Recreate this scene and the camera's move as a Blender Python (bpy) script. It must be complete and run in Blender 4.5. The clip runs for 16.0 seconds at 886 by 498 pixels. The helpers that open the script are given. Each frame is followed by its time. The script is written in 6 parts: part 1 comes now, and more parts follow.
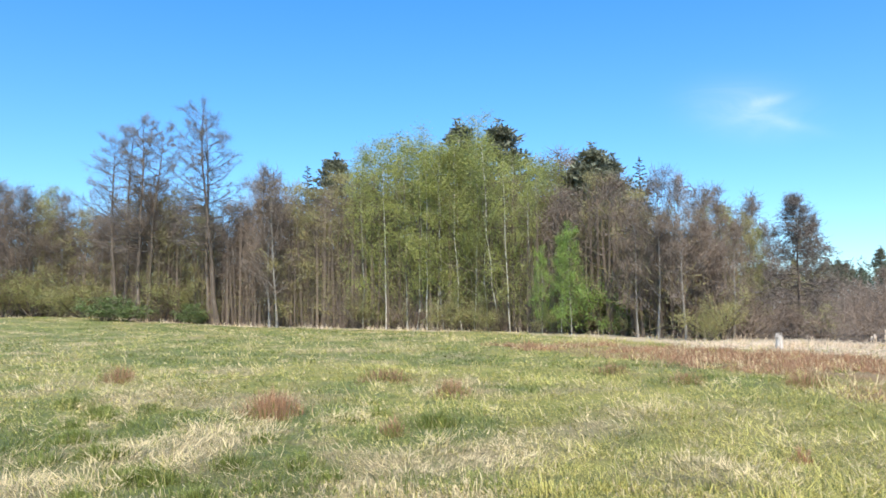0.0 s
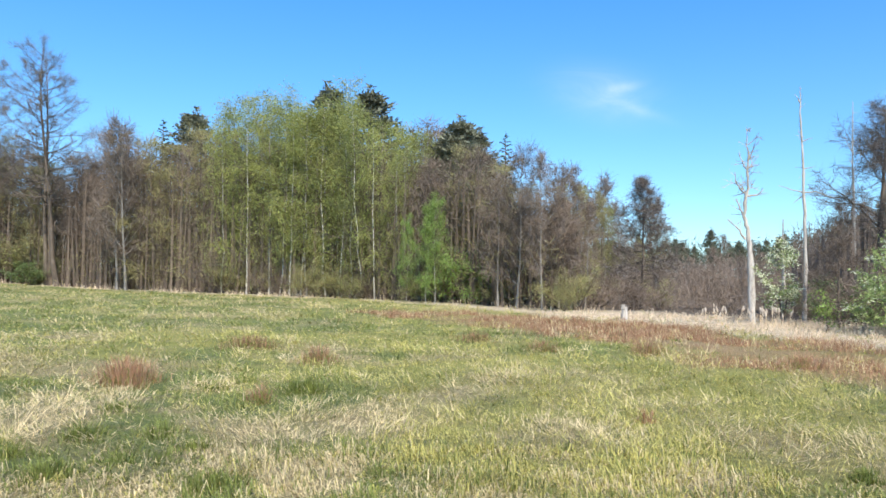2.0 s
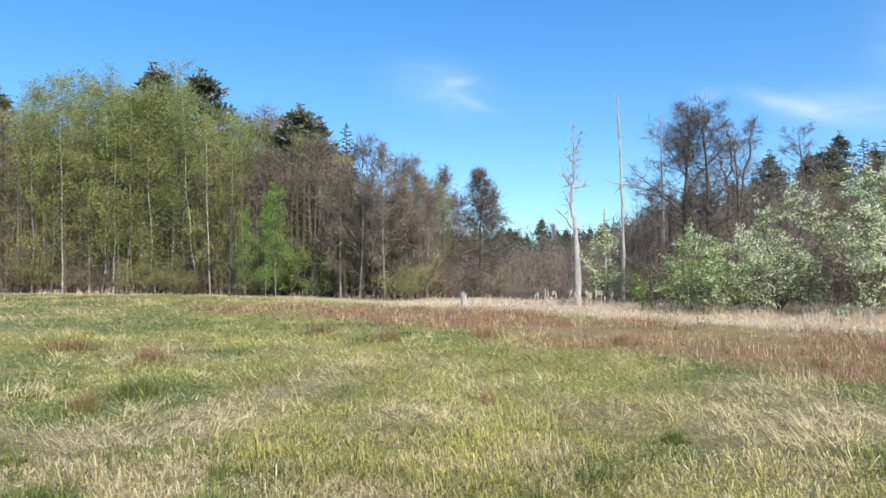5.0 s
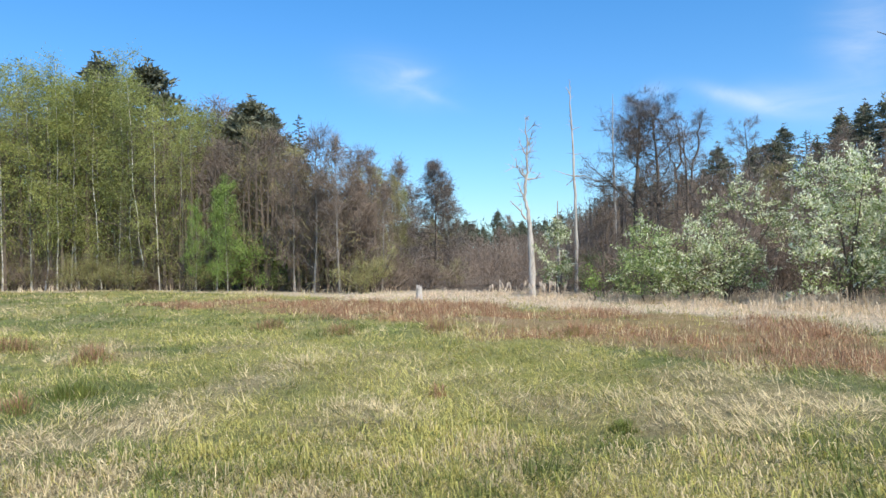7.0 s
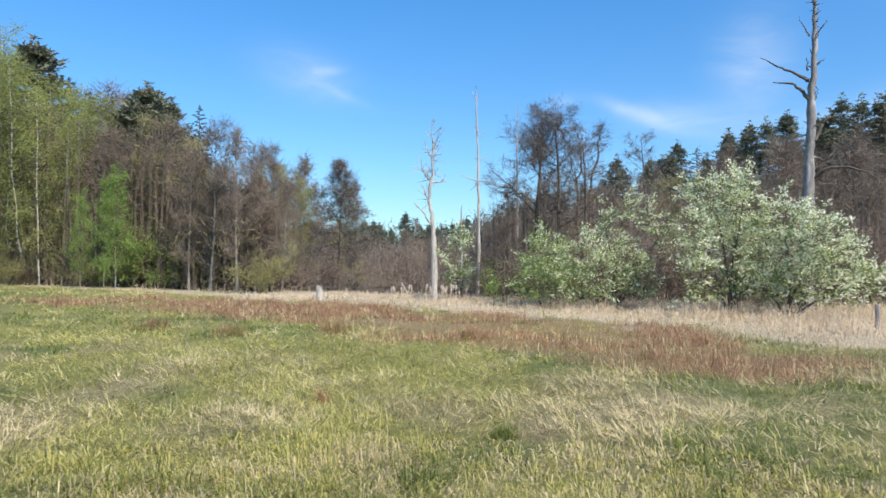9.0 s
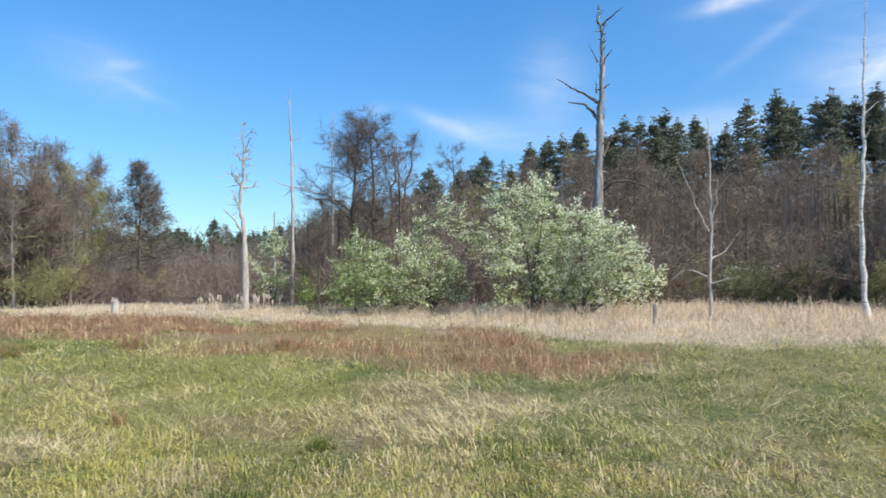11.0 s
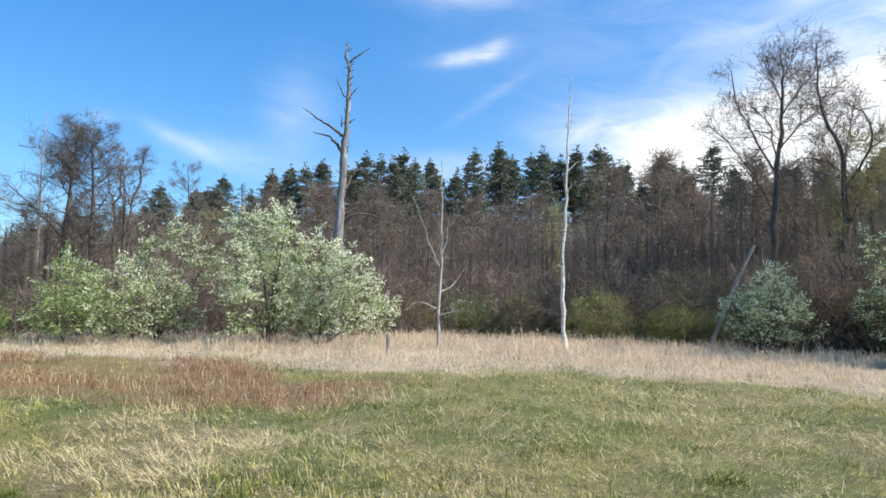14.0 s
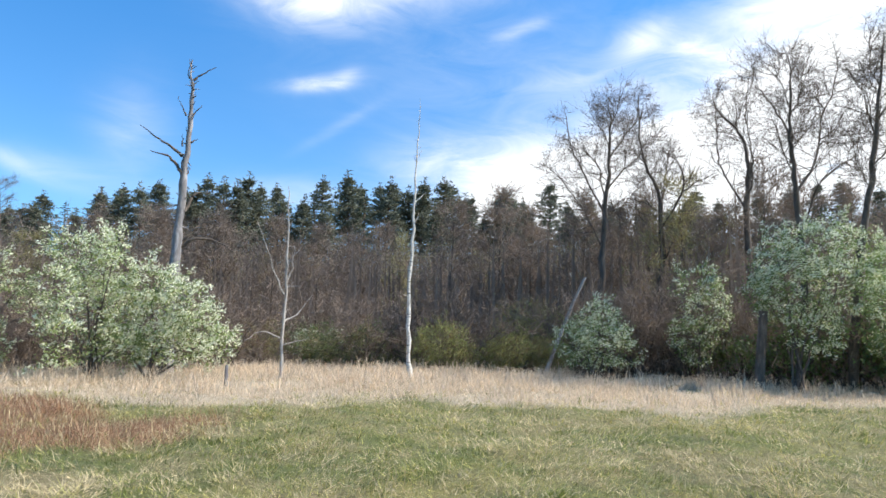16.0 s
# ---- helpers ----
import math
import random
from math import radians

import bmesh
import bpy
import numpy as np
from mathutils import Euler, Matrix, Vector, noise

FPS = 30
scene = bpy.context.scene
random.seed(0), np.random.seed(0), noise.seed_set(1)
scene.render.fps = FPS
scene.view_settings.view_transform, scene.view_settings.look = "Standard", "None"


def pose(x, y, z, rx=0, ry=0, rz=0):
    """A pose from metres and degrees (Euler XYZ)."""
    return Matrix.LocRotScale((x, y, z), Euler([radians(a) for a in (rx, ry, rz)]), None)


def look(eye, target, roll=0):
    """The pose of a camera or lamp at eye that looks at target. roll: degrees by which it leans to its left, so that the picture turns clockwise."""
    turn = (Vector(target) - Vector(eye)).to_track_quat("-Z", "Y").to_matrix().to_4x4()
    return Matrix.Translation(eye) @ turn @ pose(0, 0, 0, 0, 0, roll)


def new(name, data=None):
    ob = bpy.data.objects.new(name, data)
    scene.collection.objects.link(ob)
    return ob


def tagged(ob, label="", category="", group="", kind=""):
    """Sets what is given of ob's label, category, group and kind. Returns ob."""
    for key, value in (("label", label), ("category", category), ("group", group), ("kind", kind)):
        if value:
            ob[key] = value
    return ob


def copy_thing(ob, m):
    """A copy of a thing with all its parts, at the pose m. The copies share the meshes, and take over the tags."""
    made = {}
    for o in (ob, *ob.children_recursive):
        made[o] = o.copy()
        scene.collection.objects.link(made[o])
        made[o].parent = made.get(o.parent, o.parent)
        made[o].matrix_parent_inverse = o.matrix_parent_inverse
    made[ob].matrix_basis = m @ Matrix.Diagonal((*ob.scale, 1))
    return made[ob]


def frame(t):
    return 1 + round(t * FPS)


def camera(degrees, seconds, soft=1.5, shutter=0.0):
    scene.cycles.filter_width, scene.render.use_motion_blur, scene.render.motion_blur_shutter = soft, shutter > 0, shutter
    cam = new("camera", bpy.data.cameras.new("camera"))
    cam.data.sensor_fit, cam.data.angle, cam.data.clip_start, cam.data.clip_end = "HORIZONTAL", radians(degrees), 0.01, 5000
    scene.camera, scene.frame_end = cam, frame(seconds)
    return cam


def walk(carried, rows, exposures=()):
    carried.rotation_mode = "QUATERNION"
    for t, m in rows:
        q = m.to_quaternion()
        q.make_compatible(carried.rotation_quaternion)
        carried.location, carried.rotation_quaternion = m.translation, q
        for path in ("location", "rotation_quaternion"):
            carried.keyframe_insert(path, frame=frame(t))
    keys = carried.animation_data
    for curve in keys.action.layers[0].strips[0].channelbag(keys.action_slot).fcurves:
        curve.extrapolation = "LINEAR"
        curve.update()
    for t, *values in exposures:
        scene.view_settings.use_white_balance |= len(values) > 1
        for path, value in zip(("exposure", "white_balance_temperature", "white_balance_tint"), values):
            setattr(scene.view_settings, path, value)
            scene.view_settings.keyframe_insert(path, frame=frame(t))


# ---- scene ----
# the way: a hand-held turn to the right from one spot in the meadow
cam = camera(65.46, 16.0, soft=1.5, shutter=0.3)
PATH = [
    (0.0, pose(0.200, 0.025, 1.7, 94.94, 0.85, 1.32)),
    (0.5, pose(0.117, 0.001, 1.7, 93.71, 0.33, -2.20)),
    (1.0, pose(0.091, 0.012, 1.7, 93.00, -0.56, -5.16)),
    (1.5, pose(0.074, 0.025, 1.7, 92.50, -0.37, -7.60)),
    (2.0, pose(0.056, 0.028, 1.7, 92.24, -0.58, -10.00)),
    (2.5, pose(0.042, 0.027, 1.7, 92.19, -0.43, -12.39)),
    (3.0, pose(0.026, 0.018, 1.7, 92.17, -0.23, -14.64)),
    (3.5, pose(0.005, 0.005, 1.7, 91.97, 0.08, -16.93)),
    (4.0, pose(-0.001, 0.000, 1.7, 91.70, 0.32, -19.11)),
    (4.5, pose(-0.002, -0.013, 1.7, 91.68, 0.38, -21.07)),
    (5.0, pose(0.006, -0.023, 1.7, 91.45, 0.67, -23.06)),
    (5.2, pose(0.012, -0.022, 1.7, 91.36, 0.78, -23.75)),
    (7.3, pose(0.180, 0.040, 1.7, 90.85, 1.00, -26.97)),
    (7.5, pose(0.213, 0.042, 1.7, 91.20, 0.59, -26.88)),
    (8.0, pose(0.332, 0.040, 1.7, 91.27, 0.30, -26.62)),
    (8.2, pose(0.350, 0.043, 1.7, 91.25, 0.08, -27.97)),
    (10.3, pose(0.462, 0.121, 1.7, 90.87, 0.67, -43.17)),
    (10.5, pose(0.458, 0.121, 1.7, 91.12, 0.73, -44.95)),
    (11.0, pose(0.439, 0.120, 1.7, 91.45, 0.34, -49.54)),
    (11.5, pose(0.443, 0.124, 1.7, 92.26, 0.51, -53.74)),
    (12.0, pose(0.445, 0.122, 1.7, 92.85, 0.40, -57.74)),
    (12.5, pose(0.440, 0.111, 1.7, 93.42, -0.33, -61.86)),
    (13.0, pose(0.434, 0.108, 1.7, 93.76, -0.70, -65.69)),
    (13.5, pose(0.427, 0.112, 1.7, 93.95, -1.02, -68.35)),
    (14.0, pose(0.415, 0.130, 1.7, 94.05, -1.22, -71.08)),
    (14.5, pose(0.405, 0.144, 1.7, 94.05, -0.98, -73.91)),
    (15.0, pose(0.396, 0.147, 1.7, 94.53, -1.12, -77.51)),
    (15.5, pose(0.400, 0.134, 1.7, 95.54, -1.15, -80.97)),
    (16.0, pose(0.383, 0.120, 1.7, 96.71, -1.16, -83.76)),
]
walk(cam, PATH, exposures=[(0.0, 0.78), (2.0, 0.72), (5.0, 0.54), (8.0, 0.48), (11.5, 0.43), (14.0, 0.54), (16.0, 0.62)])

# ---- sky and sun ----
SUN_AZ, SUN_EL = -175.0, 46.0          # degrees, azimuth counted to the left from +y
sun_way = Vector((-math.sin(radians(SUN_AZ)) * math.cos(radians(SUN_EL)),
                  math.cos(radians(SUN_AZ)) * math.cos(radians(SUN_EL)), math.sin(radians(SUN_EL))))
sun_data = bpy.data.lights.new("sun", "SUN")
sun_data.energy, sun_data.angle, sun_data.color = 4.7, radians(0.53), (1.0, 0.94, 0.84)
sun = new("sun", sun_data)
sun.matrix_world = look(sun_way * 100, (0, 0, 0))

# wisps of cirrus: azimuth, elevation, half width, half height, slant (degrees), strength
CLOUDS = [
    (-23.0, 14.6, 3.6, 1.7, -12, 0.17), (-24.6, 15.1, 1.3, 0.35, 5, 0.13), (-25.6, 13.4, 2.4, 0.4, -22, 0.09),
    (-50.0, 11.6, 3.0, 0.55, -22, 0.24), (-44.2, 12.8, 1.2, 0.6, 0, 0.12), (-54.0, 10.8, 4.0, 1.2, -10, 0.20),
    (-58.6, 14.5, 2.6, 3.4, 0, 0.22), (-73.0, 19.7, 2.8, 0.55, 10, 0.60), (-75.0, 20.3, 1.3, 0.6, 30, 0.25),
    (-74.9, 16.6, 3.6, 0.45, 32, 0.11), (-72.0, 26.2, 5.6, 2.0, 0, 0.85), (-80.0, 27.0, 8.0, 1.5, 4, 0.30),
    (-89.9, 24.3, 2.6, 0.5, 18, 0.25), (-100.2, 23.0, 2.2, 1.2, 20, 0.50), (-93.0, 20.2, 3.6, 1.0, 10, 0.14),
    (-97.0, 20.8, 2.6, 0.4, 15, 0.14), (-104.5, 21.6, 2.0, 1.0, -20, 0.45),
    (-91.0, 10.8, 8.0, 4.0, 8, 1.2), (-102.0, 12.5, 9.5, 5.6, 14, 1.7), (-114.0, 16.0, 9.0, 7.0, 16, 1.7),
    (-88.0, 21.5, 15.0, 6.0, 0, 0.13), (-69.0, 10.3, 7.0, 1.4, 4, 0.32), (-83.0, 14.0, 4.6, 2.0, 5, 0.36), (-114.0, 25.0, 8.0, 3.0, 10, 0.55),
]
world = bpy.data.worlds.new("sky")
scene.world = world
world.use_nodes = True
wt = world.node_tree
wt.nodes.clear()


def node(tree, kind, *links):
    """One shader node; links are sockets or numbers for its inputs in order."""
    n = tree.nodes.new(kind)
    for i, link in enumerate(links):
        if link is None:
            continue
        if isinstance(link, bpy.types.NodeSocket):
            tree.links.new(link, n.inputs[i])
        else:
            n.inputs[i].default_value = link
    return n


def calc(tree, op, a, b=None, c=None, clamp=False):
    n = tree.nodes.new("ShaderNodeMath")
    n.operation, n.use_clamp = op, clamp
    for i, x in enumerate((a, b, c)):
        if isinstance(x, bpy.types.NodeSocket):
            tree.links.new(x, n.inputs[i])
        elif x is not None:
            n.inputs[i].default_value = x
    return n.outputs[0]


def colour_mix(tree, blend="MIX"):
    n = tree.nodes.new("ShaderNodeMix")
    n.data_type, n.blend_type = "RGBA", blend
    return n


sky = node(wt, "ShaderNodeTexSky")
sky.sky_type, sky.sun_disc = "NISHITA", False
sky.sun_elevation, sky.sun_rotation = radians(SUN_EL), radians(-SUN_AZ)
sky.air_density, sky.dust_density, sky.ozone_density = 1.0, 0.35, 3.0
tint = colour_mix(wt, "MULTIPLY")
tint.inputs[0].default_value = 1.0
wt.links.new(sky.outputs[0], tint.inputs[6])
where = node(wt, "ShaderNodeTexCoord").outputs["Generated"]
axes = node(wt, "ShaderNodeSeparateXYZ", where)
az = calc(wt, "MULTIPLY", calc(wt, "ARCTAN2", calc(wt, "MULTIPLY", axes.outputs[0], -1.0), axes.outputs[1]), 57.2958)
el = calc(wt, "MULTIPLY", calc(wt, "ARCSINE", axes.outputs[2]), 57.2958)
high = node(wt, "ShaderNodeMapRange", el, 0.0, 26.0, 0.0, 1.0).outputs[0]
air = colour_mix(wt)
wt.links.new(high, air.inputs[0])
air.inputs[6].default_value, air.inputs[7].default_value = (0.70, 0.90, 1.08, 1), (0.40, 1.02, 1.42, 1)
wt.links.new(air.outputs[2], tint.inputs[7])
cover = None
for ca, ce, wa, we, slant, amount in CLOUDS:
    dx, dy = calc(wt, "SUBTRACT", ca, az), calc(wt, "SUBTRACT", el, ce)
    cs, sn = math.cos(radians(slant)), math.sin(radians(slant))
    u = calc(wt, "ADD", calc(wt, "MULTIPLY", dx, cs / wa), calc(wt, "MULTIPLY", dy, sn / wa))
    v = calc(wt, "SUBTRACT", calc(wt, "MULTIPLY", dy, cs / we), calc(wt, "MULTIPLY", dx, sn / we))
    d2 = calc(wt, "ADD", calc(wt, "MULTIPLY", u, u), calc(wt, "MULTIPLY", v, v))
    blob = calc(wt, "MULTIPLY", calc(wt, "EXPONENT", calc(wt, "MULTIPLY", d2, -1.0)), amount)
    cover = blob if cover is None else calc(wt, "ADD", cover, blob)
flat = node(wt, "ShaderNodeCombineXYZ", calc(wt, "MULTIPLY", az, 0.055), calc(wt, "MULTIPLY", el, 0.17), 0.0).outputs[0]
wisp = node(wt, "ShaderNodeTexNoise", flat)
wisp.inputs["Scale"].default_value, wisp.inputs["Detail"].default_value = 2.2, 7.0
wisp.inputs["Roughness"].default_value, wisp.inputs["Distortion"].default_value = 0.62, 0.9
torn = node(wt, "ShaderNodeMapRange", wisp.outputs[0], 0.32, 0.68, 0.4, 1.35).outputs[0]
cover = calc(wt, "MINIMUM", calc(wt, "MULTIPLY", cover, torn), 1.0)
veil = colour_mix(wt)
wt.links.new(cover, veil.inputs[0])
wt.links.new(tint.outputs[2], veil.inputs[6])
veil.inputs[7].default_value = (7.2, 7.4, 7.6, 1)
glow = node(wt, "ShaderNodeBackground", veil.outputs[2], 0.112)
node(wt, "ShaderNodeOutputWorld", glow.outputs[0])

# ---- materials ----


def material(name):
    m = bpy.data.materials.new(name)
    m.use_nodes = True
    t = m.node_tree
    return m, t, t.nodes["Principled BSDF"]


def ramp(t, value, *stops):
    r = t.nodes.new("ShaderNodeValToRGB")
    t.links.new(value, r.inputs[0])
    while len(r.color_ramp.elements) < len(stops):
        r.color_ramp.elements.new(0.5)
    for e, (p, c) in zip(r.color_ramp.elements, stops):
        e.position, e.color = p, (*c, 1)
    return r.outputs[0]


def grain(t, scale, detail=5.0, rough=0.6, stretch=(1, 1, 1), coords="Object"):
    co = node(t, "ShaderNodeTexCoord").outputs[coords]
    mp = node(t, "ShaderNodeMapping", co)
    mp.inputs["Scale"].default_value = stretch
    n = node(t, "ShaderNodeTexNoise", mp.outputs[0])
    n.inputs["Scale"].default_value, n.inputs["Detail"].default_value, n.inputs["Roughness"].default_value = scale, detail, rough
    return n.outputs[0]


def mixed(t, fac, a, b, blend="MIX"):
    m = colour_mix(t, blend)
    for i, x in ((0, fac), (6, a), (7, b)):
        if isinstance(x, bpy.types.NodeSocket):
            t.links.new(x, m.inputs[i])
        else:
            m.inputs[i].default_value = x if i == 0 else (*x, 1)
    return m.outputs[2]


def bump(t, bsdf, height, strength=0.5, distance=0.02):
    b = node(t, "ShaderNodeBump")
    b.inputs["Strength"].default_value, b.inputs["Distance"].default_value = strength, distance
    t.links.new(height, b.inputs["Height"])
    t.links.new(b.outputs[0], bsdf.inputs["Normal"])


def bark(name, dark, mid, light, scale=9.0):
    m, t, p = material(name)
    n = grain(t, scale, 6, 0.7, (1, 1, 0.22))
    patch = grain(t, 1.3, 3, 0.5)
    c = ramp(t, n, (0.3, dark), (0.52, mid), (0.75, light))
    c = mixed(t, node(t, "ShaderNodeMapRange", patch, 0.4, 0.7, 0.0, 0.5).outputs[0], c, tuple(0.7 * x for x in mid))
    t.links.new(c, p.inputs["Base Color"])
    p.inputs["Roughness"].default_value = 0.9
    bump(t, p, n, 0.8, 0.03)
    return m


def birch_bark(name, white, dark):
    m, t, p = material(name)
    n = grain(t, 5.0, 4, 0.6, (1, 1, 4.0))
    scars = grain(t, 1.6, 5, 0.7, (1, 1, 0.8))
    c = ramp(t, n, (0.34, dark), (0.43, tuple(0.75 * x for x in white)), (0.6, white))
    c = mixed(t, node(t, "ShaderNodeMapRange", scars, 0.55, 0.66, 0.0, 0.85).outputs[0], c, dark)
    t.links.new(c, p.inputs["Base Color"])
    p.inputs["Roughness"].default_value = 0.75
    bump(t, p, n, 0.4, 0.01)
    return m


def leafy(name, stops, translucent=0.35, rough=0.6, spread=0.25, patch=0.35):
    """Blades, leaves and twigs: every piece its own shade, and slow drifts of shade over the whole."""
    m, t, p = material(name)
    geo = node(t, "ShaderNodeNewGeometry")
    who = node(t, "ShaderNodeObjectInfo").outputs["Random"]
    drift = node(t, "ShaderNodeTexNoise", geo.outputs["Position"])
    drift.inputs["Scale"].default_value, drift.inputs["Detail"].default_value = patch, 3.0
    f = calc(t, "ADD", calc(t, "MULTIPLY", geo.outputs["Random Per Island"], 0.55), calc(t, "MULTIPLY", drift.outputs[0], 0.5))
    f = calc(t, "ADD", f, calc(t, "MULTIPLY", calc(t, "SUBTRACT", who, 0.5), spread), clamp=True)
    c = ramp(t, f, *stops)
    t.links.new(c, p.inputs["Base Color"])
    p.inputs["Roughness"].default_value = rough
    if translucent:
        thin = node(t, "ShaderNodeBsdfTranslucent", c)
        mix = node(t, "ShaderNodeMixShader", translucent, p.outputs[0], thin.outputs[0])
        t.links.new(mix.outputs[0], t.nodes["Material Output"].inputs[0])
    return m


M_BARK = bark("alder_bark", (0.05, 0.038, 0.028), (0.125, 0.096, 0.073), (0.24, 0.195, 0.155))
M_PALE = bark("pale_bark", (0.11, 0.095, 0.08), (0.27, 0.245, 0.215), (0.45, 0.42, 0.38))
M_PINE = bark("pine_bark", (0.06, 0.04, 0.03), (0.16, 0.105, 0.075), (0.30, 0.19, 0.12), 7.0)
M_DEAD = bark("weathered_wood", (0.19, 0.165, 0.14), (0.45, 0.405, 0.355), (0.63, 0.58, 0.52), 12.0)
M_DEAD_DARK = bark("dark_weathered_wood", (0.05, 0.045, 0.043), (0.24, 0.222, 0.215), (0.68, 0.65, 0.64), 5.0)
M_BIRCH = birch_bark("birch_bark", (0.72, 0.67, 0.59), (0.07, 0.06, 0.055))
M_BIRCH_DULL = birch_bark("forest_birch_bark", (0.46, 0.43, 0.37), (0.09, 0.08, 0.065))
M_TWIG = leafy("brown_twigs", ((0.15, (0.132, 0.101, 0.077)), (0.5, (0.220, 0.168, 0.128)), (0.9, (0.308, 0.235, 0.179))), 0.33, 0.85, 0.45)
M_TWIG_ALDER = leafy("alder_twigs", ((0.15, (0.105, 0.087, 0.074)), (0.5, (0.17, 0.14, 0.12)), (0.9, (0.238, 0.196, 0.168))), 0.2, 0.85)
M_TWIG_OLIVE = leafy("budding_twigs", ((0.15, (0.192, 0.171, 0.077)), (0.5, (0.310, 0.275, 0.125)), (0.9, (0.434, 0.385, 0.175))), 0.38, 0.8, 0.4)
M_LEAF_BIRCH = leafy("fresh_birch_leaves", ((0.15, (0.205, 0.222, 0.070)), (0.5, (0.315, 0.335, 0.100)), (0.9, (0.430, 0.440, 0.130))), 0.42, spread=0.45)
M_LEAF_YOUNG = leafy("bright_young_leaves", ((0.15, (0.143, 0.198, 0.046)), (0.5, (0.23, 0.32, 0.075)), (0.9, (0.322, 0.448, 0.105))), 0.4)
M_LEAF_CHERRY = leafy("bird_cherry_leaves", ((0.15, (0.130, 0.175, 0.055)), (0.5, (0.260, 0.330, 0.110)), (0.9, (0.400, 0.480, 0.180))), 0.4)
# darker leaf green for bushes in shade: the shade is put into the colour
M_LEAF_SHADED = leafy("shade_darkened_leaves", ((0.15, (0.081, 0.112, 0.037)), (0.5, (0.13, 0.18, 0.06)), (0.9, (0.182, 0.252, 0.084))), 0.35)
M_LEAF_WILLOW = leafy("willow_leaves", ((0.15, (0.200, 0.215, 0.070)), (0.5, (0.310, 0.330, 0.105)), (0.9, (0.430, 0.450, 0.150))), 0.4)
M_BLOSSOM = leafy("white_blossom", ((0.15, (0.55, 0.57, 0.30)), (0.55, (0.85, 0.85, 0.62)), (0.9, (0.92, 0.91, 0.74))), 0.4)
M_NEEDLE = leafy("pine_needles", ((0.15, (0.083, 0.085, 0.055)), (0.5, (0.150, 0.155, 0.100)), (0.9, (0.217, 0.225, 0.145))), 0.2, 0.7)
M_SPRUCE = leafy("spruce_needles", ((0.15, (0.034, 0.048, 0.025)), (0.5, (0.055, 0.078, 0.04)), (0.9, (0.077, 0.109, 0.056))), 0.15, 0.7)
M_GRASS = leafy("green_grass", ((0.15, (0.078, 0.092, 0.022)), (0.5, (0.195, 0.222, 0.052)), (0.9, (0.360, 0.400, 0.100))), 0.4, 0.55)
M_GRASS_YELLOW = leafy("yellow_green_grass", ((0.15, (0.255, 0.225, 0.068)), (0.5, (0.510, 0.450, 0.138)), (0.9, (0.760, 0.675, 0.210))), 0.4, 0.55)
M_THATCH = leafy("dead_grass", ((0.15, (0.279, 0.225, 0.128)), (0.5, (0.620, 0.500, 0.285)), (0.9, (0.918, 0.740, 0.422))), 0.35, 0.7)
M_STRAW = leafy("tall_dry_grass", ((0.15, (0.458, 0.371, 0.267)), (0.5, (0.790, 0.640, 0.460)), (0.9, (0.885, 0.717, 0.515))), 0.35, 0.7)
M_RUSH = leafy("dry_rushes", ((0.15, (0.148, 0.085, 0.048)), (0.5, (0.372, 0.214, 0.122)), (0.9, (0.600, 0.345, 0.200))), 0.35, 0.7)

M_FLUFF = leafy("cattail_fluff", ((0.15, (0.33, 0.27, 0.21)), (0.5, (0.52, 0.43, 0.34)), (0.9, (0.72, 0.61, 0.49))), 0.2, 0.9)


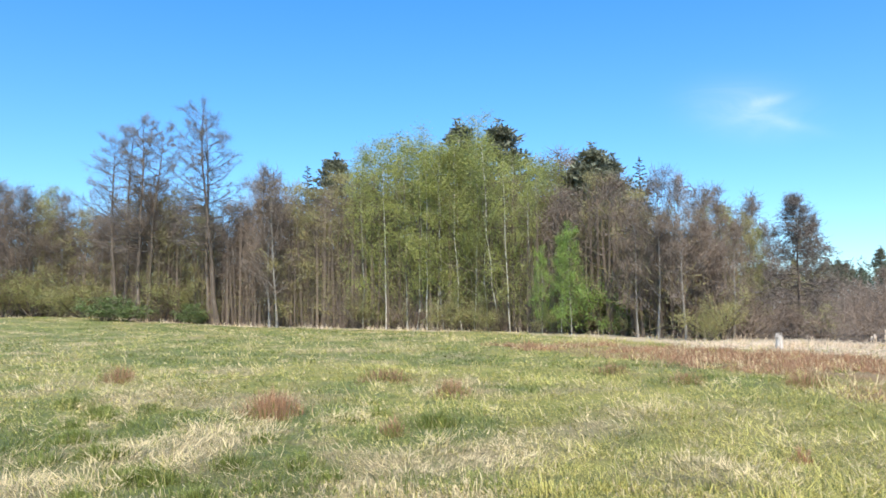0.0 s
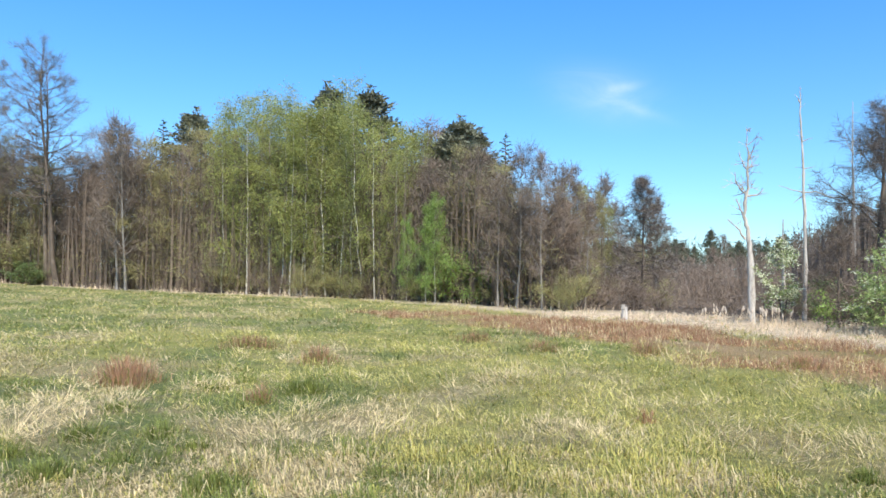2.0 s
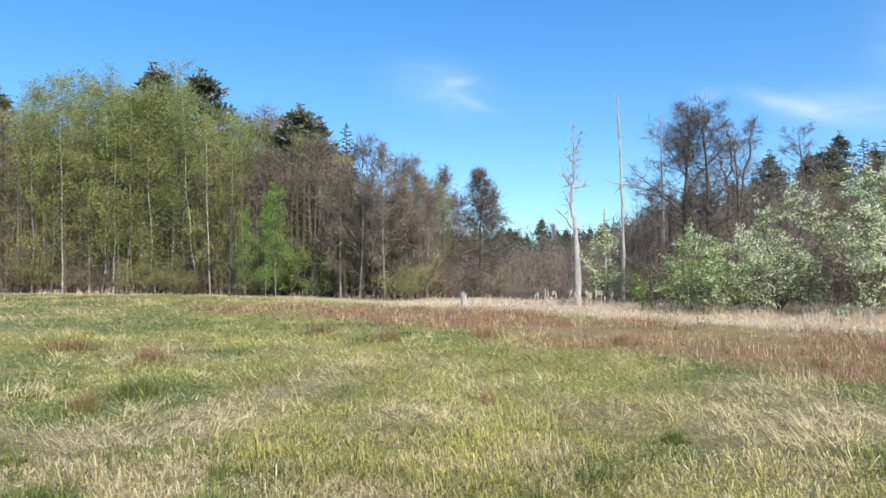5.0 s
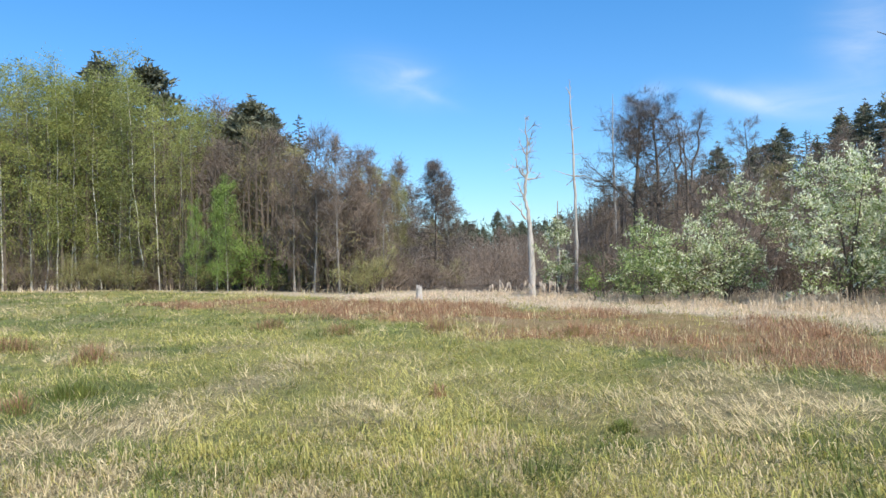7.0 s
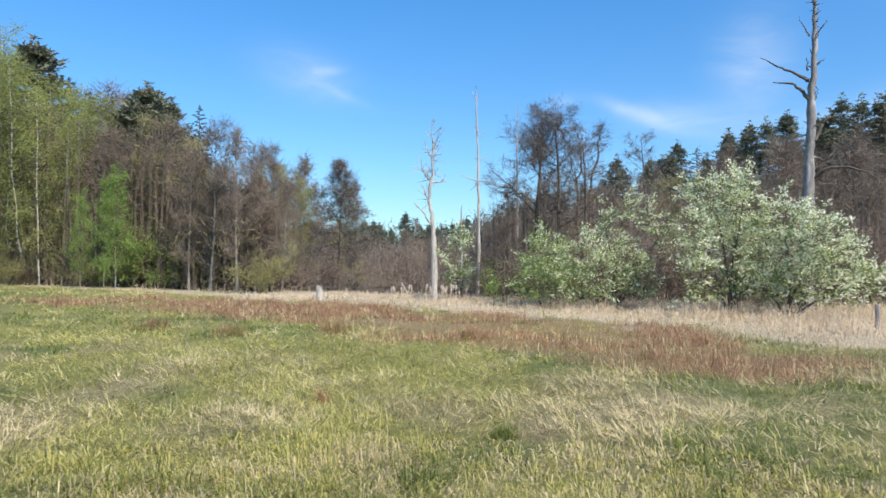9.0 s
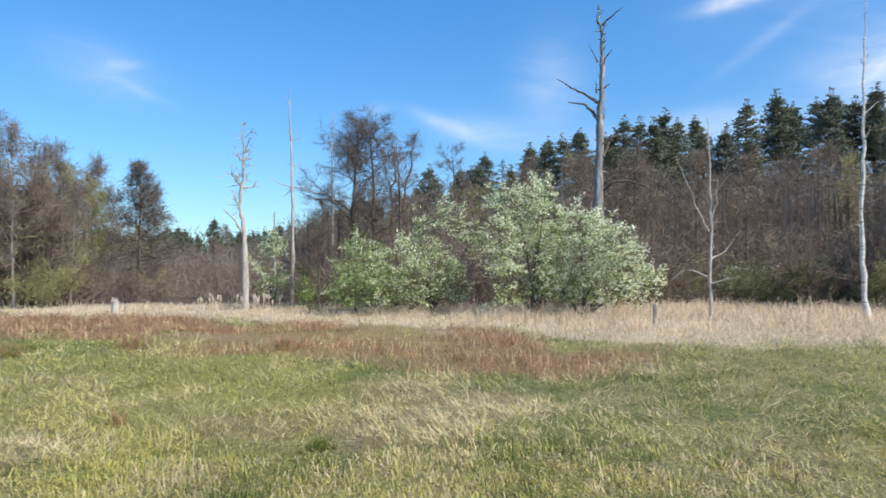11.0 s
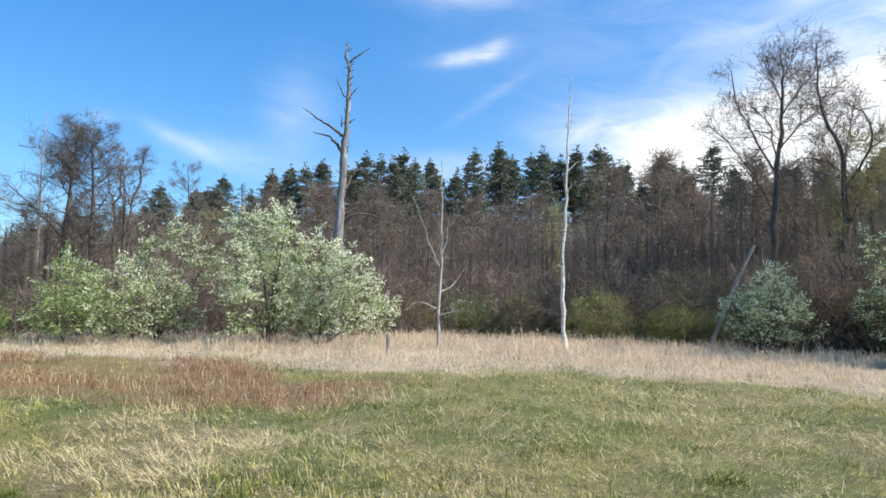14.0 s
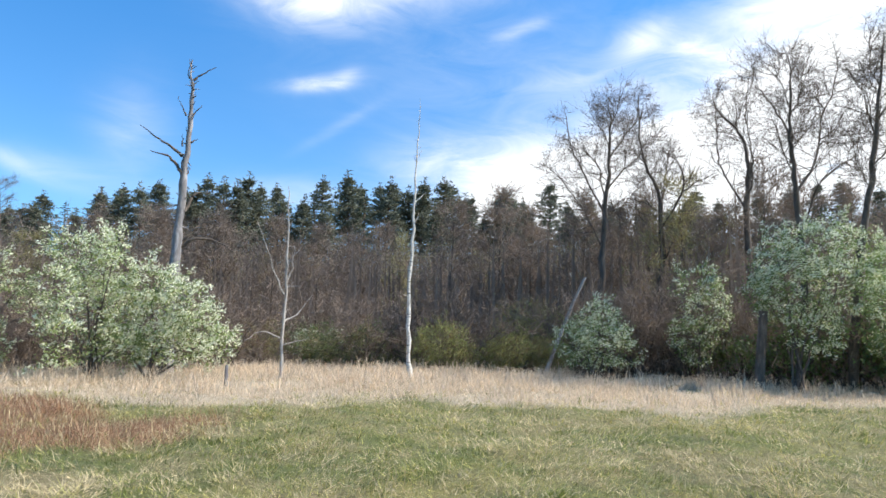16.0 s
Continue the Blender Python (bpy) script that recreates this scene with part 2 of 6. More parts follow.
def ground_material():
    """Turf, thatch, dry grass, rush bed and leaf litter; the zones come from the plan."""
    m, t, p = material("meadow_ground")
    pos = node(t, "ShaderNodeNewGeometry").outputs["Position"]

    def spots(scale, detail=5.0, rough=0.6):
        n = node(t, "ShaderNodeTexNoise", pos)
        n.inputs["Scale"].default_value, n.inputs["Detail"].default_value, n.inputs["Roughness"].default_value = scale, detail, rough
        return n.outputs[0]

    def zone(name):
        n = node(t, "ShaderNodeAttribute")
        n.attribute_name = name
        return n.outputs["Fac"]
    mid, fine = spots(1.3, 6, 0.7), spots(11.0, 8, 0.8)
    green = ramp(t, fine, (0.3, (0.07, 0.095, 0.028)), (0.5, (0.15, 0.19, 0.046)), (0.7, (0.29, 0.31, 0.09)))
    yellow = ramp(t, fine, (0.3, (0.18, 0.17, 0.045)), (0.5, (0.34, 0.32, 0.07)), (0.7, (0.54, 0.49, 0.14)))
    thatch = ramp(t, fine, (0.3, (0.17, 0.127, 0.07)), (0.5, (0.42, 0.325, 0.175)), (0.7, (0.62, 0.52, 0.32)))
    rush = ramp(t, fine, (0.3, (0.12, 0.06, 0.032)), (0.5, (0.25, 0.13, 0.07)), (0.7, (0.38, 0.22, 0.125)))
    litter = ramp(t, fine, (0.3, (0.05, 0.036, 0.024)), (0.5, (0.10, 0.075, 0.052)), (0.7, (0.18, 0.14, 0.10)))
    loose = node(t, "ShaderNodeMapRange", mid, 0.3, 0.7, -0.35, 0.35).outputs[0]
    c = mixed(t, calc(t, "ADD", zone("yellow"), loose, clamp=True), green, yellow)
    c = mixed(t, calc(t, "SUBTRACT", zone("bleached"), calc(t, "MULTIPLY", loose, 0.7), clamp=True), c, thatch)
    # turf colours darkened: shade in the gaps between blades painted into the ground
    c = mixed(t, 1.0, c, (0.66, 0.68, 0.60), "MULTIPLY")
    straw = ramp(t, fine, (0.3, (0.22, 0.17, 0.11)), (0.5, (0.46, 0.37, 0.25)), (0.7, (0.64, 0.54, 0.40)))
    c = mixed(t, zone("dry"), c, straw)
    c = mixed(t, zone("rush"), c, rush)
    c = mixed(t, zone("litter"), c, litter)
    t.links.new(c, p.inputs["Base Color"])
    p.inputs["Roughness"].default_value = 0.95
    bump(t, p, fine, 1.0, 0.06)
    return m


M_GROUND = ground_material()

# ---- the plan of the land ----
EDGE_AZ = [-125, -108, -97, -81, -71, -61, -50, -41, -34, -25, -18, -14, -11, -6, -3, 3, 9, 15, 20, 25, 30, 45]
EDGE_R = [26, 22.5, 25, 26.5, 27, 23, 24, 25, 30, 34, 35.3, 38.5, 41, 45, 49, 54, 62, 74, 85, 90, 105, 118]
RUSH_AZ = [-68, -63, -55, -46, -37, -29, -19, -9, -3]
RUSH_IN = [14.5, 12.3, 11.2, 12.0, 14.5, 16.5, 20.0, 25.5, 31.0]
RUSH_OUT = [14.6, 15.0, 17.0, 19.3, 21.0, 24.5, 28.0, 31.0, 31.5]
DRY_AZ = [-125, -113, -108, -104, -97, -88, -80, -70, -63, -55, -46, -37, -29, -19, -12, -6, 0, 45]
DRY_IN = [23, 21, 19.5, 15.2, 15.4, 16.2, 17.2, 16.6, 16.2, 17.8, 19.8, 21.5, 25.0, 29.0, 38.0, 43.8, 50.5, 50.5]


def smooth(x, a, b):
    s = np.clip((np.asarray(x, float) - a) / (b - a), 0, 1)
    return s * s * (3 - 2 * s)


def lattice(x, y, seed):
    k = np.sin(x * 127.1 + y * 311.7 + seed * 74.7) * 43758.5453
    return k - np.floor(k)


def drift(x, y, size, seed=0):
    """Soft random field, 0 to 1, with lumps of that size."""
    x, y = np.asarray(x, float) / size, np.asarray(y, float) / size
    i, j = np.floor(x), np.floor(y)
    u, v = x - i, y - j
    u, v = u * u * (3 - 2 * u), v * v * (3 - 2 * v)
    a, b = lattice(i, j, seed), lattice(i + 1, j, seed)
    c, d = lattice(i, j + 1, seed), lattice(i + 1, j + 1, seed)
    return (a * (1 - u) + b * u) * (1 - v) + (c * (1 - u) + d * u) * v


def polar(x, y):
    return np.degrees(np.arctan2(-np.asarray(x, float), np.asarray(y, float))), np.hypot(x, y)


def land(x, y):
    """Height of the ground."""
    a, r = polar(x, y)
    side = smooth(-a, 33, 66) * (1 - smooth(-a, 135, 165))
    z = 11.0 * side * smooth(r, 52, 125) + 6.0 * side * smooth(r, 120, 260)
    z = z + 1.4 * smooth(a, 14, 32) * (1 - smooth(a, 70, 110)) * smooth(r, 55, 105)
    near = 1 - smooth(r, 30, 90)
    z = z + near * (0.09 * (drift(x, y, 0.9, 3) - 0.5) + 0.10 * (drift(x, y, 2.7, 5) - 0.5) * smooth(r, 2, 6))
    return z


def edge_r(a):
    return np.interp(a, EDGE_AZ, EDGE_R)


def rush_zone(x, y):
    a, r = polar(x, y)
    lo, hi = np.interp(a, RUSH_AZ, RUSH_IN), np.interp(a, RUSH_AZ, RUSH_OUT)
    w = 2.4 * (drift(x, y, 1.9, 11) - 0.5) + 1.6 * (drift(x, y, 0.6, 12) - 0.5)
    return smooth(r + w, lo - 1.0, lo + 1.2) * (1 - smooth(r + w, hi - 0.6, hi + 0.6)) * (a > -69) * (a < -2)


def dry_zone(x, y):
    a, r = polar(x, y)
    lo = np.maximum(np.interp(a, DRY_AZ, DRY_IN), np.where(a > -3, edge_r(a) - 1.2, 0))
    w = 3.0 * (drift(x, y, 2.6, 13) - 0.5) + 2.0 * (drift(x, y, 0.7, 14) - 0.5)
    return smooth(r + w, lo - 1.3, lo + 1.5) * (1 - smooth(r, edge_r(a) + 4, edge_r(a) + 7))


def litter_zone(x, y):
    a, r = polar(x, y)
    return smooth(r, edge_r(a) + 0.5, edge_r(a) + 4)


# where the turf is green, bleached or yellow
GREEN_SPOTS = [(-6.2, 10.3), (-4.0, 7.7), (-2.6, 6.7), (-1.5, 6.7), (-2.4, 15.0), (0.1, 9.9), (-10.8, 23.8), (-8.7, 23.4), (-6.4, 22.4), (1.4, 22.2), (6.6, 19.3), (-7.0, 14.4), (0.1, 10.6), (-0.6, 7.5), (5.2, 15.6), (6.3, 15.0), (2.2, 9.6), (4.6, 5.0), (8.5, 9.5), (8.3, 8.1), (8.3, 2.7), (5.6, 3.9), (9.3, 8.8), (10.1, 7.9), (10.1, 4.0), (11.6, 2.1), (3.4, 4.6), (6.6, 3.7), (8.8, 4.6), (9.5, 2.9), (12.0, 0.5), (12.3, -1.6), (8.0, -0.4), (12.5, 4.5), (8.9, 1.2), (7.9, 5.8), (12.7, -2.5)]
STRAW_SPOTS = [(-6.2, 13.9), (-4.3, 13.3), (-3.4, 12.8), (-2.9, 8.9), (-3.8, 7.7), (-4.4, 7.3), (-0.5, 7.8), (-0.8, 7.1), (0.8, 8.4), (2.1, 9.8), (2.3, 7.0), (4.4, 11.2), (0.4, 8.4), (1.9, 9.7), (3.0, 10.9), (2.8, 7.3), (3.3, 5.4), (4.8, 6.4), (5.7, 5.6), (7.4, 6.9), (6.9, 5.3), (5.3, 5.2), (7.0, 6.5), (4.8, 6.6), (3.3, 5.3), (5.7, 2.4), (5.8, 1.8), (7.2, 5.3), (5.4, 4.4), (6.6, 1.3), (7.2, 4.6), (5.7, 4.8), (7.0, 4.6), (6.7, 2.1), (13.9, 1.4), (14.4, 0.0), (11.8, 6.0), (8.8, -1.0), (6.7, 1.4), (14.9, -0.9)]
YELLOW_SPOTS = [(-1.5, 18.7), (-4.1, 20.0), (5.1, 10.6), (2.5, 15.5), (5.4, 9.6), (-0.0, 19.4), (2.1, 12.9), (3.7, 11.2), (5.1, 10.5), (6.0, 10.0), (-2.7, 20.0), (-0.8, 19.0), (8.8, 0.6), (8.6, 0.3), (7.0, 3.1)]

# ---- mesh tools ----


class Buf:
    """Collects triangles for one mesh."""

    def __init__(self):
        self.v, self.t, self.n = [], [], 0

    def add(self, v, t):
        self.v.append(np.asarray(v, float).reshape(-1, 3))
        self.t.append(np.asarray(t, int).reshape(-1, 3) + self.n)
        self.n += len(self.v[-1])

    def tube(self, path, rad, sides=6):
        path, rad = np.asarray(path, float), np.asarray(rad, float)
        tan = np.gradient(path, axis=0)
        tan /= np.linalg.norm(tan, axis=1)[:, None] + 1e-9
        ref = np.where(np.abs(tan[:, 2:]) > 0.8, [[1.0, 0.1, 0]], [[0, 0.1, 1.0]])
        u = np.cross(tan, ref)
        u /= np.linalg.norm(u, axis=1)[:, None] + 1e-9
        w = np.cross(tan, u)
        ang = np.linspace(0, 2 * np.pi, sides, endpoint=False)
        ring = path[:, None] + rad[:, None, None] * (np.cos(ang)[None, :, None] * u[:, None] + np.sin(ang)[None, :, None] * w[:, None])
        i, j = np.meshgrid(np.arange(len(path) - 1), np.arange(sides), indexing="ij")
        a, b = i * sides + j, i * sides + (j + 1) % sides
        c, d = a + sides, b + sides
        self.add(ring.reshape(-1, 3), np.stack([np.stack([a, b, d], -1), np.stack([a, d, c], -1)], 2).reshape(-1, 3))

    def shards(self, a, b, c):
        n = len(a)
        self.add(np.stack([a, b, c], 1).reshape(-1, 3), np.arange(3 * n))

    def mesh(self, name, mat, soft=False):
        v, t = np.concatenate(self.v), np.concatenate(self.t)
        me = bpy.data.meshes.new(name)
        me.vertices.add(len(v))
        me.vertices.foreach_set("co", v.astype(np.float32).ravel())
        me.loops.add(len(t) * 3)
        me.loops.foreach_set("vertex_index", t.astype(np.int32).ravel())
        me.polygons.add(len(t))
        me.polygons.foreach_set("loop_start", np.arange(0, len(t) * 3, 3, dtype=np.int32))
        me.polygons.foreach_set("use_smooth", np.full(len(t), soft))
        me.materials.append(mat)
        me.update(calc_edges=True)
        return me


def part(name, buf, mat, parent=None, label="", soft=False):
    ob = new(name, buf.mesh(name, mat, soft))
    ob.parent = parent
    return tagged(ob, label)


def unit(v):
    return v / (np.linalg.norm(v, axis=-1, keepdims=True) + 1e-9)


def stick(rng, p, d, length, n=4, up=0.0, wobble=0.12):
    """A wandering line of n pieces from p along d that bends up (or down)."""
    out, p, d = [np.array(p, float)], np.array(p, float), unit(np.array(d, float))
    for _ in range(n):
        d = unit(d + rng.normal(0, wobble, 3) + [0, 0, up])
        p = p + d * length / n
        out.append(p)
    return np.array(out)


class Wood:
    """A trunk with limbs: its tubes, and the places where twigs or leaves grow."""

    def __init__(self, seed):
        self.rng, self.buf, self.pos, self.way = np.random.default_rng(seed), Buf(), [], []

    def limb(self, path, r0, r1, sides=4, buds=1.0):
        path = np.asarray(path, float)
        s = np.linspace(0, 1, len(path))
        if sides:
            self.buf.tube(path, r0 + (r1 - r0) * s ** 0.8, sides)
        else:
            e = unit(np.cross(path[-1] - path[0], self.rng.normal(0, 1, 3))) * r0
            self.buf.shards(path[:1] - e, path[:1] + e, path[-1:])
        if buds:
            k = max(2, int(len(path) * 3 * buds))
            q = self.rng.uniform(0.25, 1, k)
            self.pos.append(np.stack([np.interp(q, s, path[:, i]) for i in range(3)], 1))
            seg = unit(np.gradient(path, axis=0))
            self.way.append(np.stack([np.interp(q, s, seg[:, i]) for i in range(3)], 1))
        return path

    def side(self, path, n, length, r, spread=0.9, up=0.05, start=0.2, buds=1.0, sides=3, level=1, wobble=0.15, fine=3):
        """n branches off a limb, and smaller ones off those."""
        s = np.linspace(0, 1, len(path))
        seg = unit(np.gradient(path, axis=0))
        for q in self.rng.uniform(start, 0.98, n):
            p = np.array([np.interp(q, s, path[:, i]) for i in range(3)])
            d = np.array([np.interp(q, s, seg[:, i]) for i in range(3)])
            d = unit(d * 0.75 + unit(self.rng.normal(0, 1, 3)) * spread)
            ln = length * (1.15 - 0.7 * q) * self.rng.uniform(0.7, 1.2)
            b = self.limb(stick(self.rng, p, d, ln, 3, up, wobble), r * (1.1 - 0.6 * q), r * 0.15, sides, buds)
            if level > 1:
                self.side(b, max(2, n // 2), ln * 0.5, r * 0.5, spread, up, 0.2, buds, fine, level - 1, wobble, fine)

    def twigs(self, buf, n, length, width, spread=0.7, up=0.0, jitter=0.1):
        rng = self.rng
        pos, way = np.concatenate(self.pos), np.concatenate(self.way)
        k = rng.integers(0, len(pos), n)
        p = pos[k] + rng.normal(0, jitter, (n, 3))
        d = unit(way[k] + rng.normal(0, spread, (n, 3)) + [0, 0, up])
        ln = length * rng.uniform(0.5, 1.3, (n, 1))
        w = unit(np.cross(d, rng.normal(0, 1, (n, 3)))) * width * rng.uniform(0.6, 1.2, (n, 1)) * 0.5
        buf.shards(p - w, p + w, p + d * ln)
        return p + d * ln * rng.uniform(0.2, 1.0, (n, 1)), d

    def tufts(self, buf, p, size, slim=0.5):
        """Leaves as single small blades."""
        rng, n = self.rng, len(p)
        d = unit(rng.normal(0, 1, (n, 3)) + [0, 0, -0.25]) * size * rng.uniform(0.6, 1.4, (n, 1))
        w = unit(np.cross(d, rng.normal(0, 1, (n, 3)))) * np.linalg.norm(d, axis=1)[:, None] * slim
        buf.shards(p - w, p + w, p + d)

    def spots(self, n, jitter):
        pos = np.concatenate(self.pos)
        return pos[self.rng.integers(0, len(pos), n)] + self.rng.normal(0, jitter, (n, 3))


def thing(name, label, category, group=""):
    return tagged(new(name), label, category, group)


def put(ob, x, y, h=1.0, turn=0.0, lean=(0, 0), sink=0.06, wide=1.0):
    """Stand a thing on the land, h its scale."""
    m = Matrix.Translation((x, y, float(land(x, y)) - sink)) @ Euler((radians(lean[0]), radians(lean[1]), radians(turn))).to_matrix().to_4x4()
    return m @ Matrix.Diagonal((h * wide, h * wide, h, 1))


class Stand:
    """Kinds of trees, each built once or a few times and then copied."""

    def __init__(self, makers):
        self.protos = [[mk, None, False] for mk in makers]

    def plant(self, x, y, height, turn, which=0, lean=(0, 0), wide=1.0, label="", sink=0.06):
        p = self.protos[which % len(self.protos)]
        if p[1] is None:
            p[1] = p[0]()
        ob, natural = p[1]
        m = put(ob, x, y, height / natural, turn, lean, sink, wide)
        if p[2]:
            made = copy_thing(ob, m @ Matrix.Diagonal((1 / ob.scale[0], 1 / ob.scale[1], 1 / ob.scale[2], 1)))
        else:
            ob.matrix_basis, made, p[2] = m, ob, True
        return tagged(made, label)

# ---- ground: one sheet out to the horizon ----


def turf_mix(x, y):
    """Shares of green, yellow-green and dead blades at a place."""
    a, r = polar(x, y)
    f1, f2, f3 = drift(x, y, 2.4, 21), drift(x, y, 0.75, 22), drift(x, y, 5.0, 23)
    f4, f5 = drift(x, y, 0.28, 25), drift(x, y, 1.5, 26)
    right = smooth(-a, 46, 66)
    left = smooth(a, 0, 14) * (1 - smooth(r, 10, 15))
    middle = smooth(-a, 0, 8) * (1 - smooth(-a, 38, 52)) * (1 - smooth(r, 12, 18))
    far = smooth(r, 16, 30)
    yellow = (2.2 + 1.5 * middle) * (1 - right * 0.55) * (1 - left * 0.85) * smooth(f1 * 0.6 + f3 * 0.5, 0.24, 0.55) + 0.3
    yellow = yellow * (1 - 0.6 * far * smooth(a, -16, 6))
    clump = (f2 * 0.45 + f5 * 0.4 + f4 * 0.3) * (1 - 0.7 * right) + 0.7 * right * (f4 * 0.75 + f2 * 0.4)
    dead = smooth(clump, 0.46, 0.70) * (1.9 - 0.8 * right) + 0.2 + 1.0 * right + 0.25 * middle
    dead = dead * (1 - 0.35 * far) + 1.6 * far * smooth(f3 * 0.5 + f5 * 0.6, 0.6, 0.85)
    green = 0.3 + 0.5 * left + 2.6 * smooth(1.12 - clump, 0.50, 0.72) * (0.85 + 1.9 * left + 0.35 * right + 0.1 * far) + 0.35 * right
    green = green + 3.0 * far * smooth(drift(x, y, 3.2, 28) * 0.7 + f5 * 0.4, 0.55, 0.8) * smooth(a, -16, 6)
    green = green * (1 - 0.8 * smooth(-a, 0, 7) * (1 - smooth(-a, 26, 36)) * (1 - smooth(r, 6.5, 9)))
    for kind, places in ((0, GREEN_SPOTS), (1, YELLOW_SPOTS), (2, STRAW_SPOTS)):
        pull = np.zeros(len(a))
        for px, py in places:
            size = 0.16 + (0.055 if math.hypot(px, py) > 6.5 else 0.03) * math.hypot(px, py)
            wob = 1 + 1.2 * (f4 - 0.5) + 0.8 * (f2 - 0.5)
            pull = np.maximum(pull, (1 - 0.7 * right) * np.exp(-((x - px) ** 2 + (y - py) ** 2) / (size * size) * wob))
        if kind == 0:
            green, dead, yellow = green + 3.0 * pull, dead * (1 - 0.6 * pull), yellow * (1 - 0.6 * pull)
        elif kind == 1:
            yellow = yellow + 3.0 * pull
        else:
            dead, green = dead + 5.0 * pull, green * (1 - 0.7 * pull)
    e = 2.0 - 0.9 * right
    green, yellow, dead = green ** e, yellow ** e, dead ** e
    s = green + yellow + dead + 1e-6
    return green / s, yellow / s, dead / s


def build_ground():
    rings = np.concatenate([np.linspace(0.6, 3, 6), np.geomspace(3.4, 40, 100), np.geomspace(41.5, 300, 45), np.geomspace(340, 4200, 12)])
    seg = 270
    ang = np.linspace(0, 2 * np.pi, seg, endpoint=False)
    x = np.concatenate([[0], (rings[:, None] * np.cos(ang)).ravel()])
    y = np.concatenate([[0], (rings[:, None] * np.sin(ang)).ravel()])
    b = Buf()
    i, j = np.meshgrid(np.arange(len(rings) - 1), np.arange(seg), indexing="ij")
    p, q = 1 + i * seg + j, 1 + i * seg + (j + 1) % seg
    tris = np.stack([np.stack([p, p + seg, q + seg], -1), np.stack([p, q + seg, q], -1)], 2).reshape(-1, 3)
    k = np.arange(seg)
    fan = np.stack([np.zeros(seg, int), 1 + k, 1 + (k + 1) % seg], 1)
    b.add(np.stack([x, y, land(x, y)], 1), np.concatenate([fan, tris]))
    me = b.mesh("ground", M_GROUND, True)
    g, ye, de = turf_mix(x, y)
    for name, values in (("yellow", ye / (g + ye + 1e-3)), ("bleached", de), ("rush", rush_zone(x, y) * 0.5), ("dry", np.clip(dry_zone(x, y), 0, 1)), ("litter", litter_zone(x, y))):
        layer = me.attributes.new(name, "FLOAT", "POINT")
        layer.data.foreach_set("value", np.asarray(values, np.float32))
    return tagged(new("ground", me), "rough grass meadow running into leaf litter under trees", "ground", kind="structure")


build_ground()

# ---- grass ----


def scatter(rng, n, r0, r1, a0=38, a1=-121, power=2.0):
    """n places in a ring about the standing point, between two azimuths."""
    r = (r0 ** power + (r1 ** power - r0 ** power) * rng.random(n)) ** (1 / power)
    a = np.radians(rng.uniform(a1, a0, n))
    return -r * np.sin(a), r * np.cos(a)


def blades(buf, rng, x, y, height, width, lean, tall=True, foot=None, arch=0.0, turn=None):
    """Bent blades; lean is how far the tip goes sideways, in heights; arch drops the tip again."""
    n = len(x)
    z = land(x, y) - 0.015 if foot is None else foot
    p = np.stack([x, y, z], 1)
    a = rng.uniform(0, 2 * np.pi, n) if turn is None else turn
    out = np.stack([np.cos(a), np.sin(a), np.zeros(n)], 1)
    t = a + rng.uniform(0.6, 2.5, n)
    w = np.stack([np.cos(t), np.sin(t), np.zeros(n)], 1) * (width * 0.5)[:, None]
    ln = lean * rng.uniform(0.15, 1.5, n)
    up = np.array([0, 0, 1.0])
    drop = 1 / np.sqrt(1 + ln * ln)
    fall = 1 - arch * rng.uniform(0.3, 1.0, n)
    tip = p + (out * ln[:, None] + up * fall[:, None]) * (height * drop)[:, None]
    if tall:
        mid = p + (out * 0.36 * ln[:, None] + up * 0.72) * (height * drop)[:, None]
        v = np.stack([p - w, p + w, mid + w * 0.8, mid - w * 0.8, tip], 1).reshape(-1, 3)
        k = np.arange(n)[:, None] * 5
        buf.add(v, np.concatenate([k + [0, 1, 2], k + [0, 2, 3], k + [3, 2, 4]], 1).reshape(-1, 3))
    else:
        buf.shards(p - w, p + w, tip)


